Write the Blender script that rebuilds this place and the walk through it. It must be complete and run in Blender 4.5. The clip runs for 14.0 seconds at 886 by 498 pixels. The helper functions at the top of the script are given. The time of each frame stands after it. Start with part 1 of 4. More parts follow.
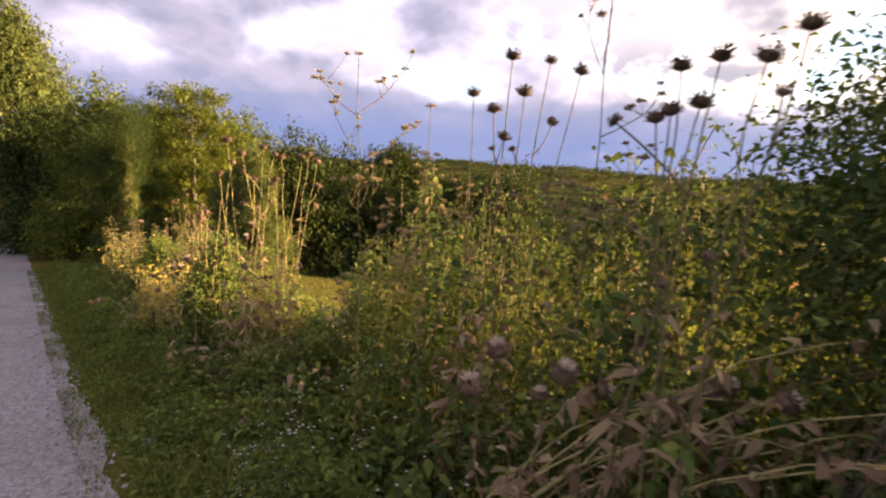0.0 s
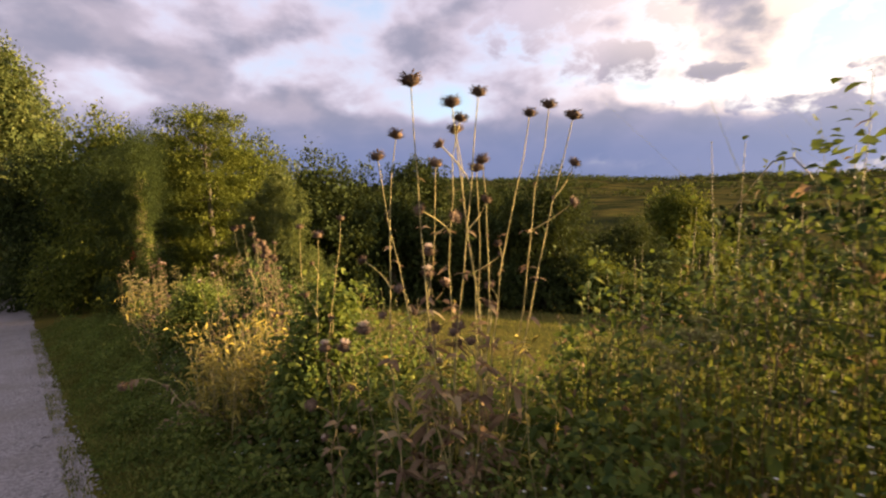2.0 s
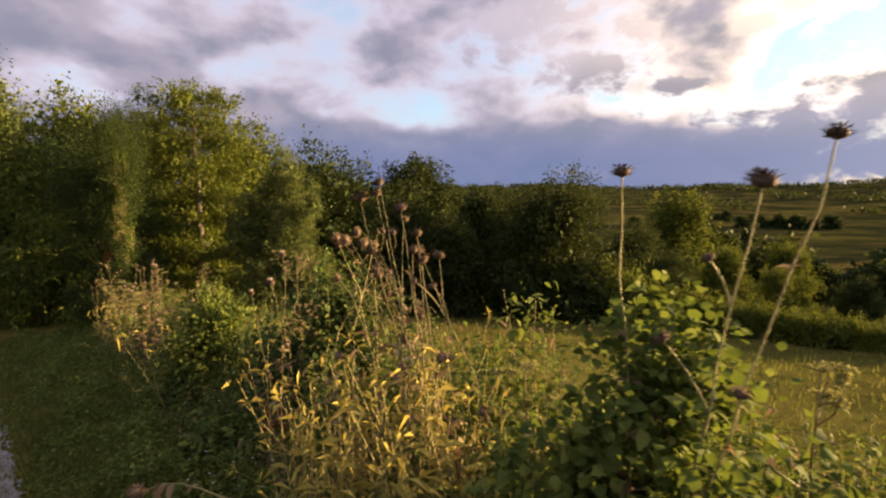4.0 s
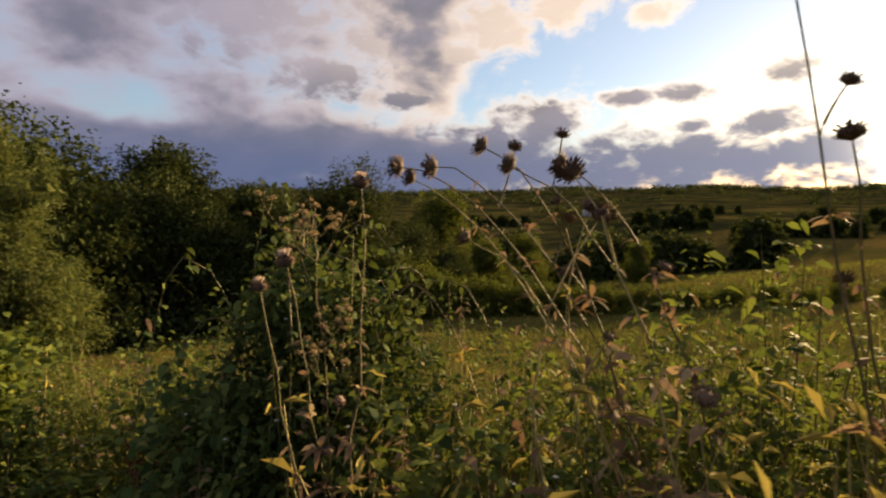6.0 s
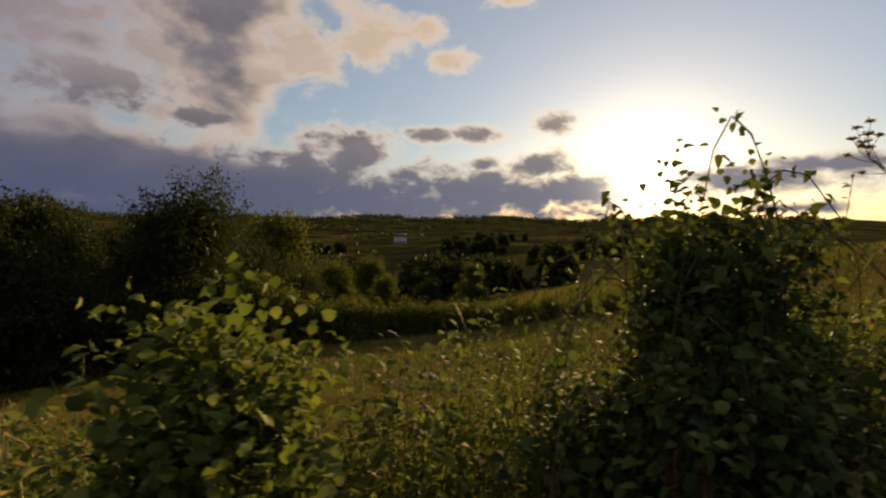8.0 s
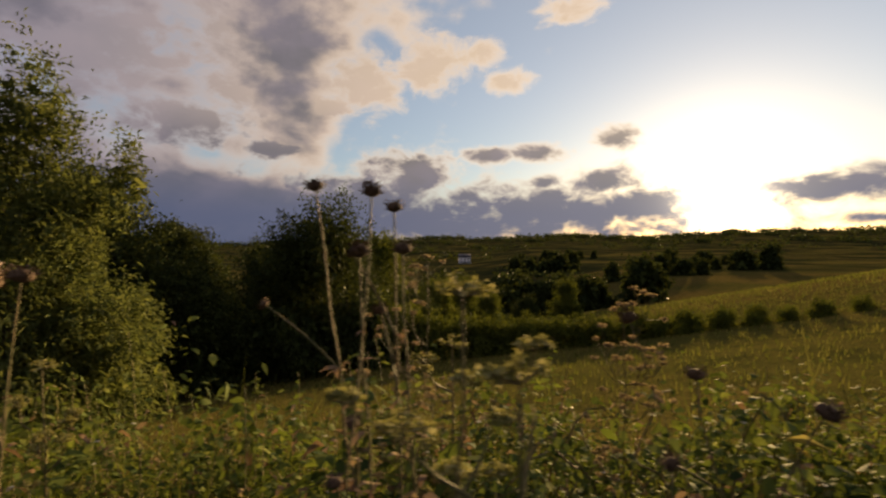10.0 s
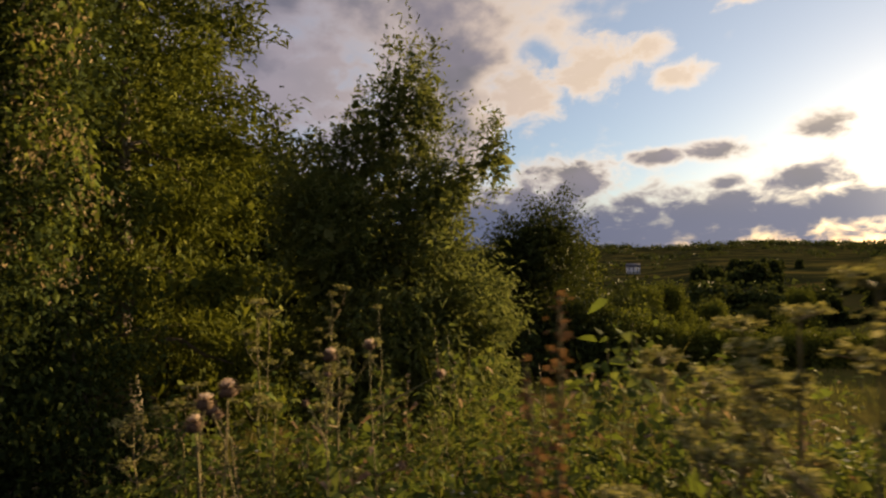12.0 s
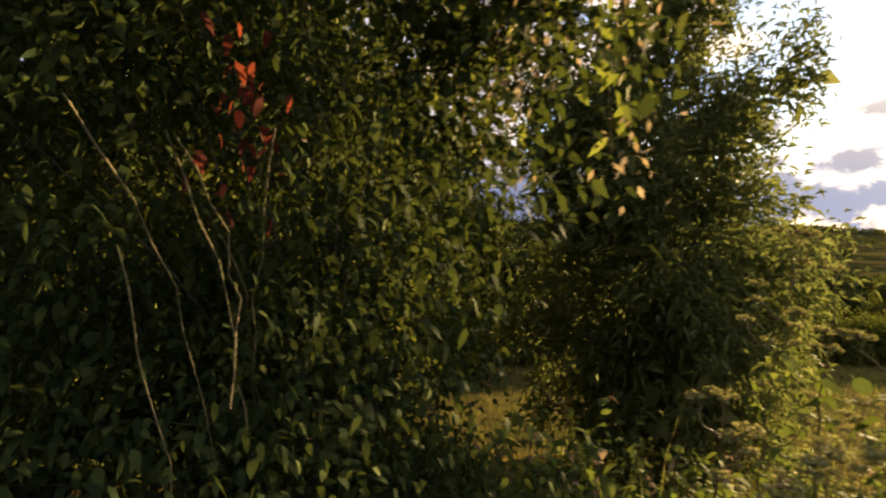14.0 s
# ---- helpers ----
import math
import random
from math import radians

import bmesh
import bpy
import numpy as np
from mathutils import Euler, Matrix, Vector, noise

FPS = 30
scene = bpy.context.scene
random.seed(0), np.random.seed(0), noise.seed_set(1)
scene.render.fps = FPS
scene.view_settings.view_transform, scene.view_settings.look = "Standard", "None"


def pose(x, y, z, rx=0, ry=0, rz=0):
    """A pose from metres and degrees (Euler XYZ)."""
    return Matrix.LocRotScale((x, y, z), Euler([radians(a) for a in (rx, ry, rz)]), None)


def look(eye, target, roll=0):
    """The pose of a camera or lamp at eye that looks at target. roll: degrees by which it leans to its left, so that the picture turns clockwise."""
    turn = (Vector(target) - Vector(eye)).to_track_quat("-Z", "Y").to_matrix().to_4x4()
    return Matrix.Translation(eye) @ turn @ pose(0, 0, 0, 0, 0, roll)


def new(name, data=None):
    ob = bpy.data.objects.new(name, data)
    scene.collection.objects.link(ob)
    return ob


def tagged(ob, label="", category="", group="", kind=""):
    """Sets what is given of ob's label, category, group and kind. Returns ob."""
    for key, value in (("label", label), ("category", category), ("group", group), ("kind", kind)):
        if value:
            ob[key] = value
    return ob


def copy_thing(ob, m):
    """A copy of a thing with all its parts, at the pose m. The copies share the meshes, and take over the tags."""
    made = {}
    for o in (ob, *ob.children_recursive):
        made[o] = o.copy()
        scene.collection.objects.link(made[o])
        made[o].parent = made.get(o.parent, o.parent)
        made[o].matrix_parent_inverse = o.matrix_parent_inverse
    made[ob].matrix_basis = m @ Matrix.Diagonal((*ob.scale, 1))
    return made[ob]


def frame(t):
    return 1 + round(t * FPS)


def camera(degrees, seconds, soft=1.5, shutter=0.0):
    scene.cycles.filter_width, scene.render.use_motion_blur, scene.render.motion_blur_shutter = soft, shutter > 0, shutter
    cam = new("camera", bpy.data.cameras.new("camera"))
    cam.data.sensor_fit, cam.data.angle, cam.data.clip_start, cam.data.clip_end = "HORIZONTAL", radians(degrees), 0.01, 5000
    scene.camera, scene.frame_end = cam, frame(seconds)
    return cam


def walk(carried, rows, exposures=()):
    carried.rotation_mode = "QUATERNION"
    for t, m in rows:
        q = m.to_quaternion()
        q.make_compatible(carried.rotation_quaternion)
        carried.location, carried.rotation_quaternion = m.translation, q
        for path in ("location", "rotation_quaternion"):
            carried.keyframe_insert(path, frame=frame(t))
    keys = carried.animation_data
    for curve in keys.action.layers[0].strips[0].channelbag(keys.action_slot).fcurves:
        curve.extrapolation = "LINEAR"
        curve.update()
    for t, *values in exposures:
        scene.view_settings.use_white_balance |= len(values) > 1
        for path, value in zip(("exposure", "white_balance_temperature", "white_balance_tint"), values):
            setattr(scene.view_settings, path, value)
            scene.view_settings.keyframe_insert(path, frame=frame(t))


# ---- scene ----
# ---------------------------------------------------------------- camera
cam = camera(85.1, 14.0, soft=2.2, shutter=0.2)

PATH = [
    (0, pose(0.272, -0.203, 1.452, 80.36, -3.44, -34.71)),
    (0.5, pose(0.220, 0.420, 1.374, 80.24, -2.68, -34.75)),
    (1, pose(0.177, 1.032, 1.304, 80.39, -1.27, -34.92)),
    (1.5, pose(0.101, 1.656, 1.244, 81.89, -0.24, -35.28)),
    (2, pose(0.039, 2.321, 1.144, 82.60, 1.20, -35.31)),
    (2.5, pose(-0.005, 2.956, 1.059, 82.85, 1.31, -35.34)),
    (3, pose(-0.082, 3.574, 0.970, 83.18, 0.29, -35.21)),
    (3.2, pose(-0.129, 3.809, 0.956, 83.23, -0.01, -35.11)),
    (5.3, pose(-0.137, 6.364, 0.536, 83.57, 0.88, -53.93)),
    (5.5, pose(-0.128, 6.603, 0.496, 83.69, 0.63, -57.27)),
    (6, pose(-0.140, 7.198, 0.401, 83.73, 0.12, -68.13)),
    (6.5, pose(-0.130, 7.798, 0.310, 83.93, -0.51, -76.87)),
    (7, pose(-0.150, 8.415, 0.214, 84.10, -1.25, -83.81)),
    (7.2, pose(-0.151, 8.642, 0.180, 84.38, -1.59, -85.77)),
    (9.3, pose(-0.276, 11.188, -0.149, 89.17, 0.37, -92.99)),
    (9.5, pose(-0.275, 11.400, -0.177, 89.39, 0.29, -90.78)),
    (10, pose(-0.249, 11.874, -0.193, 89.53, 0.68, -83.04)),
    (10.5, pose(-0.317, 12.471, -0.244, 90.10, 1.24, -78.90)),
    (11, pose(-0.459, 13.017, -0.316, 90.58, 1.04, -74.38)),
    (11.5, pose(-0.439, 13.625, -0.404, 90.64, 0.44, -69.55)),
    (12, pose(-0.362, 14.281, -0.517, 90.99, 1.00, -64.43)),
    (12.5, pose(-0.333, 14.927, -0.610, 91.18, 0.92, -62.73)),
    (13, pose(-0.275, 15.572, -0.667, 90.77, 0.44, -62.66)),
    (13.5, pose(-0.235, 16.176, -0.685, 87.98, -1.58, -62.58)),
    (14, pose(-0.139, 16.700, -0.734, 87.19, -1.90, -61.23)),
]
walk(cam, PATH, [
    (0.0, 2.85, 7000, 15), (1.5, 2.45, 7050, 14), (3.0, 2.25, 7200, 12), (5.5, 1.8, 7000, 11), (6.5, 1.2, 7050, 10), (7.2, 0.82, 7150, 10),
    (9.5, 0.98, 7600, 11), (11.0, 1.15, 7500, 11), (11.5, 1.18, 7350, 10), (12.5, 1.3, 7000, 10), (13.5, 1.65, 6800, 10), (14.0, 2.25, 6900, 11)])

# ---------------------------------------------------------------- light
SUN_AZ, SUN_EL = radians(113.0), radians(5.0)   # clockwise from +y
SUN = Vector((math.sin(SUN_AZ) * math.cos(SUN_EL), math.cos(SUN_AZ) * math.cos(SUN_EL), math.sin(SUN_EL)))
sun = new("sun", bpy.data.lights.new("sun", "SUN"))
sun.data.energy, sun.data.angle, sun.data.color = 5.0, radians(0.6), (1.0, 0.70, 0.36)
sun.matrix_world = look((60 * SUN.x, 60 * SUN.y, 60 * SUN.z), (0, 0, 0))


class Nodes:
    """Short hand for a node tree."""

    def __init__(self, tree):
        self.tree = tree
        tree.nodes.clear()

    def add(self, kind, ins=None, **props):
        n = self.tree.nodes.new(kind)
        if "operation" in props:
            n.operation = props["operation"]
        if "use_clamp" in props:
            n.use_clamp = props["use_clamp"]
        if "data_type" in props:
            n.data_type, n.blend_type = props["data_type"], props["blend_type"]
        if "interpolation_type" in props:
            n.interpolation_type = props["interpolation_type"]
        for k, v in (ins or {}).items():
            s = n.inputs[k]
            if isinstance(v, bpy.types.NodeSocket):
                self.tree.links.new(v, s)
            else:
                s.default_value = v
        return n

    def math(self, op, a, b=0.0, clamp=False):
        return self.add("ShaderNodeMath", {0: a, 1: b}, operation=op, use_clamp=clamp).outputs[0]

    def vec(self, op, a, b=(0, 0, 0)):
        n = self.add("ShaderNodeVectorMath", {0: a, 1: b}, operation=op)
        return n.outputs["Value"] if op == "DOT_PRODUCT" else n.outputs[0]

    def mix(self, fac, a, b, kind="MIX"):
        n = self.add("ShaderNodeMix", data_type="RGBA", blend_type=kind)
        for i, v in ((0, fac), (6, a), (7, b)):
            if isinstance(v, bpy.types.NodeSocket):
                self.tree.links.new(v, n.inputs[i])
            else:
                n.inputs[i].default_value = v if i == 0 else (*v, 1.0)[:4]
        return n.outputs[2]

    def ramp(self, fac, stops):
        n = self.add("ShaderNodeValToRGB", {0: fac})
        e = n.color_ramp.elements
        while len(e) < len(stops):
            e.new(0.5)
        for el, (p, c) in zip(e, stops):
            el.position, el.color = p, (*c, 1.0)[:4]
        return n.outputs[0]

    def noise(self, v, scale, detail=4.0, rough=0.55, distort=0.0):
        return self.add("ShaderNodeTexNoise", {"Vector": v, "Scale": scale, "Detail": detail, "Roughness": rough,
                                               "Distortion": distort}).outputs[0]

    def range(self, v, a, b, c=0.0, d=1.0):
        return self.add("ShaderNodeMapRange", {0: v, 1: a, 2: b, 3: c, 4: d}, interpolation_type="SMOOTHSTEP").outputs[0]


CLOUDS = [  # azimuth, elevation, half width and half height in degrees
    (70.9, 4.0, 16, 4.6), (78.9, 8.0, 5.5, 3.0), (95.0, 3.7, 18, 2.7), (106.3, 4.5, 6.5, 1.5), (122.5, 4.9, 8, 1.4), (126.0, 2.0, 4, 0.6),
    (102.9, 11.6, 2.2, 1.1), (101.6, 6.9, 3.4, 1.5), (95.1, 7.2, 1.6, 0.8), (93.8, 10.4, 2.8, 0.9), (88.9, 10.3, 2.8, 0.9), (85.5, 5.6, 2.4, 1.3),
    (81.7, 20.5, 3.4, 2.8), (87.7, 21.5, 2.8, 1.4), (91.0, 18.3, 2.0, 1.2), (74.0, 18.3, 3.8, 2.8), (69.2, 15.7, 3.6, 1.5), (62.5, 16.9, 5, 2.8),
    (98.1, 25.2, 3, 1.1), (46.7, 19.7, 11, 6), (60.9, 23.3, 6, 3), (55.0, 13.3, 7.5, 2.5), (64.0, 10.8, 5, 1.0),
    (80.0, 2.4, 32, 3.0), (104.5, 3.7, 11, 1.3), (129.5, 6.0, 6, 1.0)]


def build_world():
    world = bpy.data.worlds.new("evening_sky")
    scene.world = world
    world.use_nodes = True
    n = Nodes(world.node_tree)
    tex = n.add("ShaderNodeTexSky")
    tex.sky_type, tex.sun_disc, tex.sun_elevation, tex.sun_rotation = "NISHITA", False, SUN_EL, SUN_AZ
    tex.air_density, tex.dust_density, tex.ozone_density = 1.0, 0.7, 3.0
    sky = tex.outputs[0]
    way = n.add("ShaderNodeTexCoord").outputs["Generated"]
    xyz = n.add("ShaderNodeSeparateXYZ", {0: way})
    up = n.math("MAXIMUM", xyz.outputs[2], 0.0)
    flat = n.math("DIVIDE", 1.0, n.math("ADD", up, 0.2))
    plane = n.add("ShaderNodeCombineXYZ", {0: n.math("MULTIPLY", xyz.outputs[0], flat),
                                           1: n.math("MULTIPLY", xyz.outputs[1], flat), 2: 3.7}).outputs[0]
    near_sun = n.vec("DOT_PRODUCT", way, tuple(SUN))
    # cover: a broken grey sheet away from the sun, single clouds towards it
    puffy = n.vec("MULTIPLY", way, (1.0, 1.0, 1.7))
    big = n.noise(plane, 0.75, 3.0, 0.5, 0.3)
    fine = n.noise(puffy, 6.5, 6.0, 0.5, 0.1)
    dens = n.math("ADD", n.math("MULTIPLY", big, 0.42), n.math("MULTIPLY", fine, 0.58))
    dens = n.math("ADD", dens, n.range(near_sun, 0.64, 0.87, 0.10, -0.17))
    low = n.math("MULTIPLY", n.range(near_sun, 0.7, 0.84, 1.0, 0.0), n.range(xyz.outputs[2], 0.075, 0.15, 0.17, 0.0))
    dens = n.math("ADD", dens, low)
    az = n.math("ARCTAN2", xyz.outputs[0], xyz.outputs[1])
    el = n.math("ARCSINE", xyz.outputs[2])
    rough = n.math("MULTIPLY", n.math("SUBTRACT", n.noise(puffy, 17.0, 6.0, 0.6, 0.3), 0.5), 2.3)
    puffs = -5.0
    for a, e, wa, we in CLOUDS:
        u = n.math("MULTIPLY", n.math("SUBTRACT", az, radians(a)), 0.8 / radians(wa))
        v = n.math("MULTIPLY", n.math("SUBTRACT", el, radians(e)), 0.8 / radians(we))
        far = n.math("ADD", n.math("MULTIPLY", u, u), n.math("MULTIPLY", v, v))
        puffs = n.math("MAXIMUM", n.math("SUBTRACT", 1.0, n.math("SQRT", far)), puffs)
    puffs = n.math("ADD", puffs, rough)
    mask = n.math("MAXIMUM", n.range(dens, 0.44, 0.60), n.range(puffs, -0.3, 0.66))
    body = n.math("MULTIPLY", n.range(puffs, 0.0, 0.7), n.range(xyz.outputs[2], 0.17, 0.29, 1.0, 0.45))
    thick = n.math("MAXIMUM", n.range(dens, 0.50, 0.68), body)
    relief = n.range(n.noise(puffy, 9.0, 4.0, 0.5, 0.2), 0.36, 0.66)
    lit = n.mix(n.range(near_sun, 0.3, 0.95), (0.30, 0.28, 0.355), (0.86, 0.69, 0.53))
    shade = n.mix(n.range(near_sun, 0.3, 0.95), (0.115, 0.122, 0.175), (0.15, 0.145, 0.17))
    shade = n.mix(relief, shade, (0.175, 0.166, 0.218))
    cloud = n.mix(thick, lit, shade)
    cloud = n.mix(n.range(xyz.outputs[2], 0.05, 0.17, 0.85, 0.0), cloud, (0.066, 0.092, 0.185))
    air = n.mix(0.35, n.vec("MULTIPLY", sky, (0.165, 0.172, 0.188)), (0.42, 0.45, 0.52))
    base = n.mix(mask, air, cloud)
    halo = n.math("POWER", n.math("MAXIMUM", near_sun, 0.0), 190.0)
    core = n.math("POWER", n.math("MAXIMUM", near_sun, 0.0), 900.0)
    glow = n.math("ADD", n.math("MULTIPLY", halo, 0.6), n.math("MULTIPLY", core, 6.0))
    glow = n.math("MULTIPLY", glow, n.math("SUBTRACT", 1.0, n.math("MULTIPLY", mask, 0.55)))
    wide = n.math("POWER", n.math("MAXIMUM", near_sun, 0.0), 5.0)
    glow = n.math("ADD", glow, n.math("MULTIPLY", wide, 0.10))
    warm = n.vec("MULTIPLY", (1.0, 0.9, 0.74), n.add("ShaderNodeCombineXYZ", {0: glow, 1: glow, 2: glow}).outputs[0])
    total = n.vec("ADD", base, warm)
    bg = n.add("ShaderNodeBackground", {0: total, 1: 0.56}).outputs[0]
    n.add("ShaderNodeOutputWorld", {0: bg})


build_world()

# ---------------------------------------------------------------- materials


def material(name):
    m = bpy.data.materials.new(name)
    m.use_nodes = True
    return m, Nodes(m.node_tree)


def leaf_material(name, dark, mid, light, through_colour, clear=0.38, rough=0.75, gloss=0.06):
    """Thin leaves: each island has its own tint; light passes through them."""
    m, n = material(name)
    geo = n.add("ShaderNodeNewGeometry")
    tint = n.ramp(geo.outputs["Random Per Island"], [(0.0, dark), (0.6, mid), (0.97, light), (1.0, light)])
    spot = n.noise(n.add("ShaderNodeTexCoord").outputs["Object"], 1.3, 3.0)
    tint = n.mix(n.range(spot, 0.4, 0.75, 0.0, 0.3), tint, tuple(c * 0.62 for c in dark))
    bsdf = n.add("ShaderNodeBsdfPrincipled", {"Base Color": tint, "Roughness": rough, "Specular IOR Level": gloss}).outputs[0]
    glow = n.add("ShaderNodeBsdfTranslucent", {0: n.mix(0.5, tint, through_colour)}).outputs[0]
    out = n.add("ShaderNodeMixShader", {0: clear, 1: bsdf, 2: glow}).outputs[0]
    n.add("ShaderNodeOutputMaterial", {0: out})
    return m


def plain_material(name, a, b, scale, rough=0.8, bump=0.3, scale_b=None):
    m, n = material(name)
    co = n.add("ShaderNodeTexCoord").outputs["Object"]
    f = n.noise(co, scale, 6.0, 0.6)
    g = n.noise(co, scale_b or scale * 7, 4.0, 0.6)
    tint = n.mix(n.range(f, 0.35, 0.65), a, b)
    tint = n.mix(n.range(g, 0.4, 0.75, 0.0, 0.5), tint, tuple(c * 0.55 for c in a))
    bmp = n.add("ShaderNodeBump", {"Height": g, "Strength": bump, "Distance": 0.02}).outputs[0]
    bsdf = n.add("ShaderNodeBsdfPrincipled", {"Base Color": tint, "Roughness": rough, "Normal": bmp,
                                              "Specular IOR Level": 0.25}).outputs[0]
    n.add("ShaderNodeOutputMaterial", {0: bsdf})
    return m


# two tones of tree leaf: lighter for sunlit trees, darkened for those in shade
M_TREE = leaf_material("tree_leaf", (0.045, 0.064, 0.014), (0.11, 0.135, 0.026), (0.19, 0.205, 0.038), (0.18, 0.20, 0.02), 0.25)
M_TREE_SHADE = leaf_material("shaded_tree_leaf", (0.022, 0.034, 0.012), (0.042, 0.06, 0.017), (0.075, 0.095, 0.026), (0.10, 0.115, 0.02), 0.17)
M_WILLOW = leaf_material("willow_leaf", (0.055, 0.08, 0.028), (0.115, 0.145, 0.048), (0.2, 0.22, 0.08), (0.19, 0.21, 0.04), 0.38)
# box elder leaf twice: shade painted into the crown's, sunlight into the sprays'
M_ELDER_SHADE = leaf_material("shaded_elder_leaf", (0.018, 0.03, 0.011), (0.036, 0.055, 0.016), (0.075, 0.095, 0.024), (0.12, 0.15, 0.02), 0.22)
M_ELDER_LIT = leaf_material("sunlit_elder_leaf", (0.05, 0.075, 0.018), (0.11, 0.145, 0.03), (0.2, 0.22, 0.05), (0.25, 0.28, 0.03), 0.4)
M_SEED = leaf_material("dry_seed_cluster", (0.2, 0.15, 0.08), (0.34, 0.26, 0.14), (0.46, 0.38, 0.22), (0.4, 0.3, 0.14), 0.35)
M_WEED = leaf_material("weed_leaf", (0.045, 0.07, 0.02), (0.115, 0.155, 0.034), (0.22, 0.24, 0.055), (0.16, 0.2, 0.02), 0.34)
M_BRAMBLE = leaf_material("bramble_leaf", (0.028, 0.05, 0.018), (0.072, 0.112, 0.032), (0.16, 0.19, 0.05), (0.14, 0.17, 0.02), 0.24, 0.75, 0.05)
M_GRASS = leaf_material("grass_blade", (0.06, 0.08, 0.02), (0.125, 0.13, 0.032), (0.24, 0.20, 0.06), (0.2, 0.22, 0.03), 0.3, 0.8, 0.0)
M_STRAW = leaf_material("dry_straw", (0.28, 0.22, 0.05), (0.45, 0.37, 0.085), (0.58, 0.49, 0.13), (0.45, 0.36, 0.08), 0.25)
M_STEM = plain_material("green_brown_stem", (0.10, 0.10, 0.035), (0.20, 0.15, 0.07), 9.0, 0.7)
M_DRYSTEM = plain_material("dry_stem", (0.27, 0.23, 0.085), (0.42, 0.35, 0.14), 9.0, 0.75)
M_HEAD = plain_material("thistle_bracts", (0.085, 0.055, 0.035), (0.17, 0.11, 0.065), 30.0, 0.85)
M_DOWN = leaf_material("pale_down", (0.5, 0.4, 0.32), (0.62, 0.52, 0.42), (0.72, 0.63, 0.54), (0.7, 0.55, 0.42), 0.45, 0.9, 0.0)
M_FLORET = leaf_material("umbel_floret", (0.14, 0.15, 0.045), (0.27, 0.26, 0.09), (0.42, 0.39, 0.2), (0.34, 0.31, 0.08), 0.3)
M_WHITE = leaf_material("white_petal", (0.5, 0.5, 0.44), (0.62, 0.62, 0.55), (0.72, 0.72, 0.65), (0.6, 0.6, 0.5), 0.3)
M_RED = leaf_material("red_leaf", (0.06, 0.018, 0.014), (0.10, 0.03, 0.02), (0.14, 0.06, 0.028), (0.4, 0.08, 0.03), 0.35)
M_RUST = leaf_material("rusty_seed", (0.09, 0.05, 0.022), (0.16, 0.09, 0.04), (0.23, 0.14, 0.06), (0.26, 0.14, 0.05), 0.25)
M_BROWNLEAF = leaf_material("withered_leaf", (0.15, 0.095, 0.06), (0.27, 0.19, 0.11), (0.40, 0.31, 0.17), (0.25, 0.15, 0.06), 0.3)
M_BARK = plain_material("bark", (0.09, 0.075, 0.055), (0.17, 0.145, 0.11), 4.0, 0.9, 0.8)
M_STONE = plain_material("path_stone", (0.20, 0.185, 0.18), (0.36, 0.34, 0.33), 11.0, 0.9)
M_WALL = plain_material("white_render", (0.72, 0.71, 0.68), (0.8, 0.79, 0.77), 0.6, 0.9)
M_ROOF = plain_material("slate_roof", (0.10, 0.10, 0.11), (0.17, 0.16, 0.16), 0.8, 0.8)
M_PANE = plain_material("window_glass", (0.03, 0.035, 0.04), (0.05, 0.055, 0.06), 0.5, 0.15)


def ground_material():
    m, n = material("meadow_ground")
    co = n.add("ShaderNodeTexCoord").outputs["Object"]
    a = n.noise(co, 0.05, 6.0, 0.6)
    b = n.noise(co, 0.9, 6.0, 0.65)
    c = n.noise(co, 14.0, 4.0, 0.6)
    tint = n.mix(n.range(a, 0.36, 0.64), (0.095, 0.09, 0.022), (0.155, 0.112, 0.032))
    tint = n.mix(n.range(b, 0.4, 0.7, 0.0, 0.6), tint, (0.035, 0.045, 0.012))
    tint = n.mix(n.range(c, 0.4, 0.7, 0.0, 0.45), tint, (0.03, 0.027, 0.012))
    # woods on the far slopes; their dark tint also paints in the backlit valley's shade
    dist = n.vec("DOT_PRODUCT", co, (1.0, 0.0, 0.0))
    wood_shade = n.noise(co, 0.02, 6.0, 0.65)
    tint = n.mix(n.math("MULTIPLY", n.range(dist, 45.0, 160.0), n.range(wood_shade, 0.40, 0.60)), tint, (0.024, 0.028, 0.012))
    bmp = n.add("ShaderNodeBump", {"Height": n.math("ADD", c, n.math("MULTIPLY", b, 2.0)), "Strength": 0.7, "Distance": 0.06}).outputs[0]
    bsdf = n.add("ShaderNodeBsdfPrincipled", {"Base Color": tint, "Roughness": 1.0, "Normal": bmp, "Specular IOR Level": 0.0}).outputs[0]
    n.add("ShaderNodeOutputMaterial", {0: bsdf})
    return m


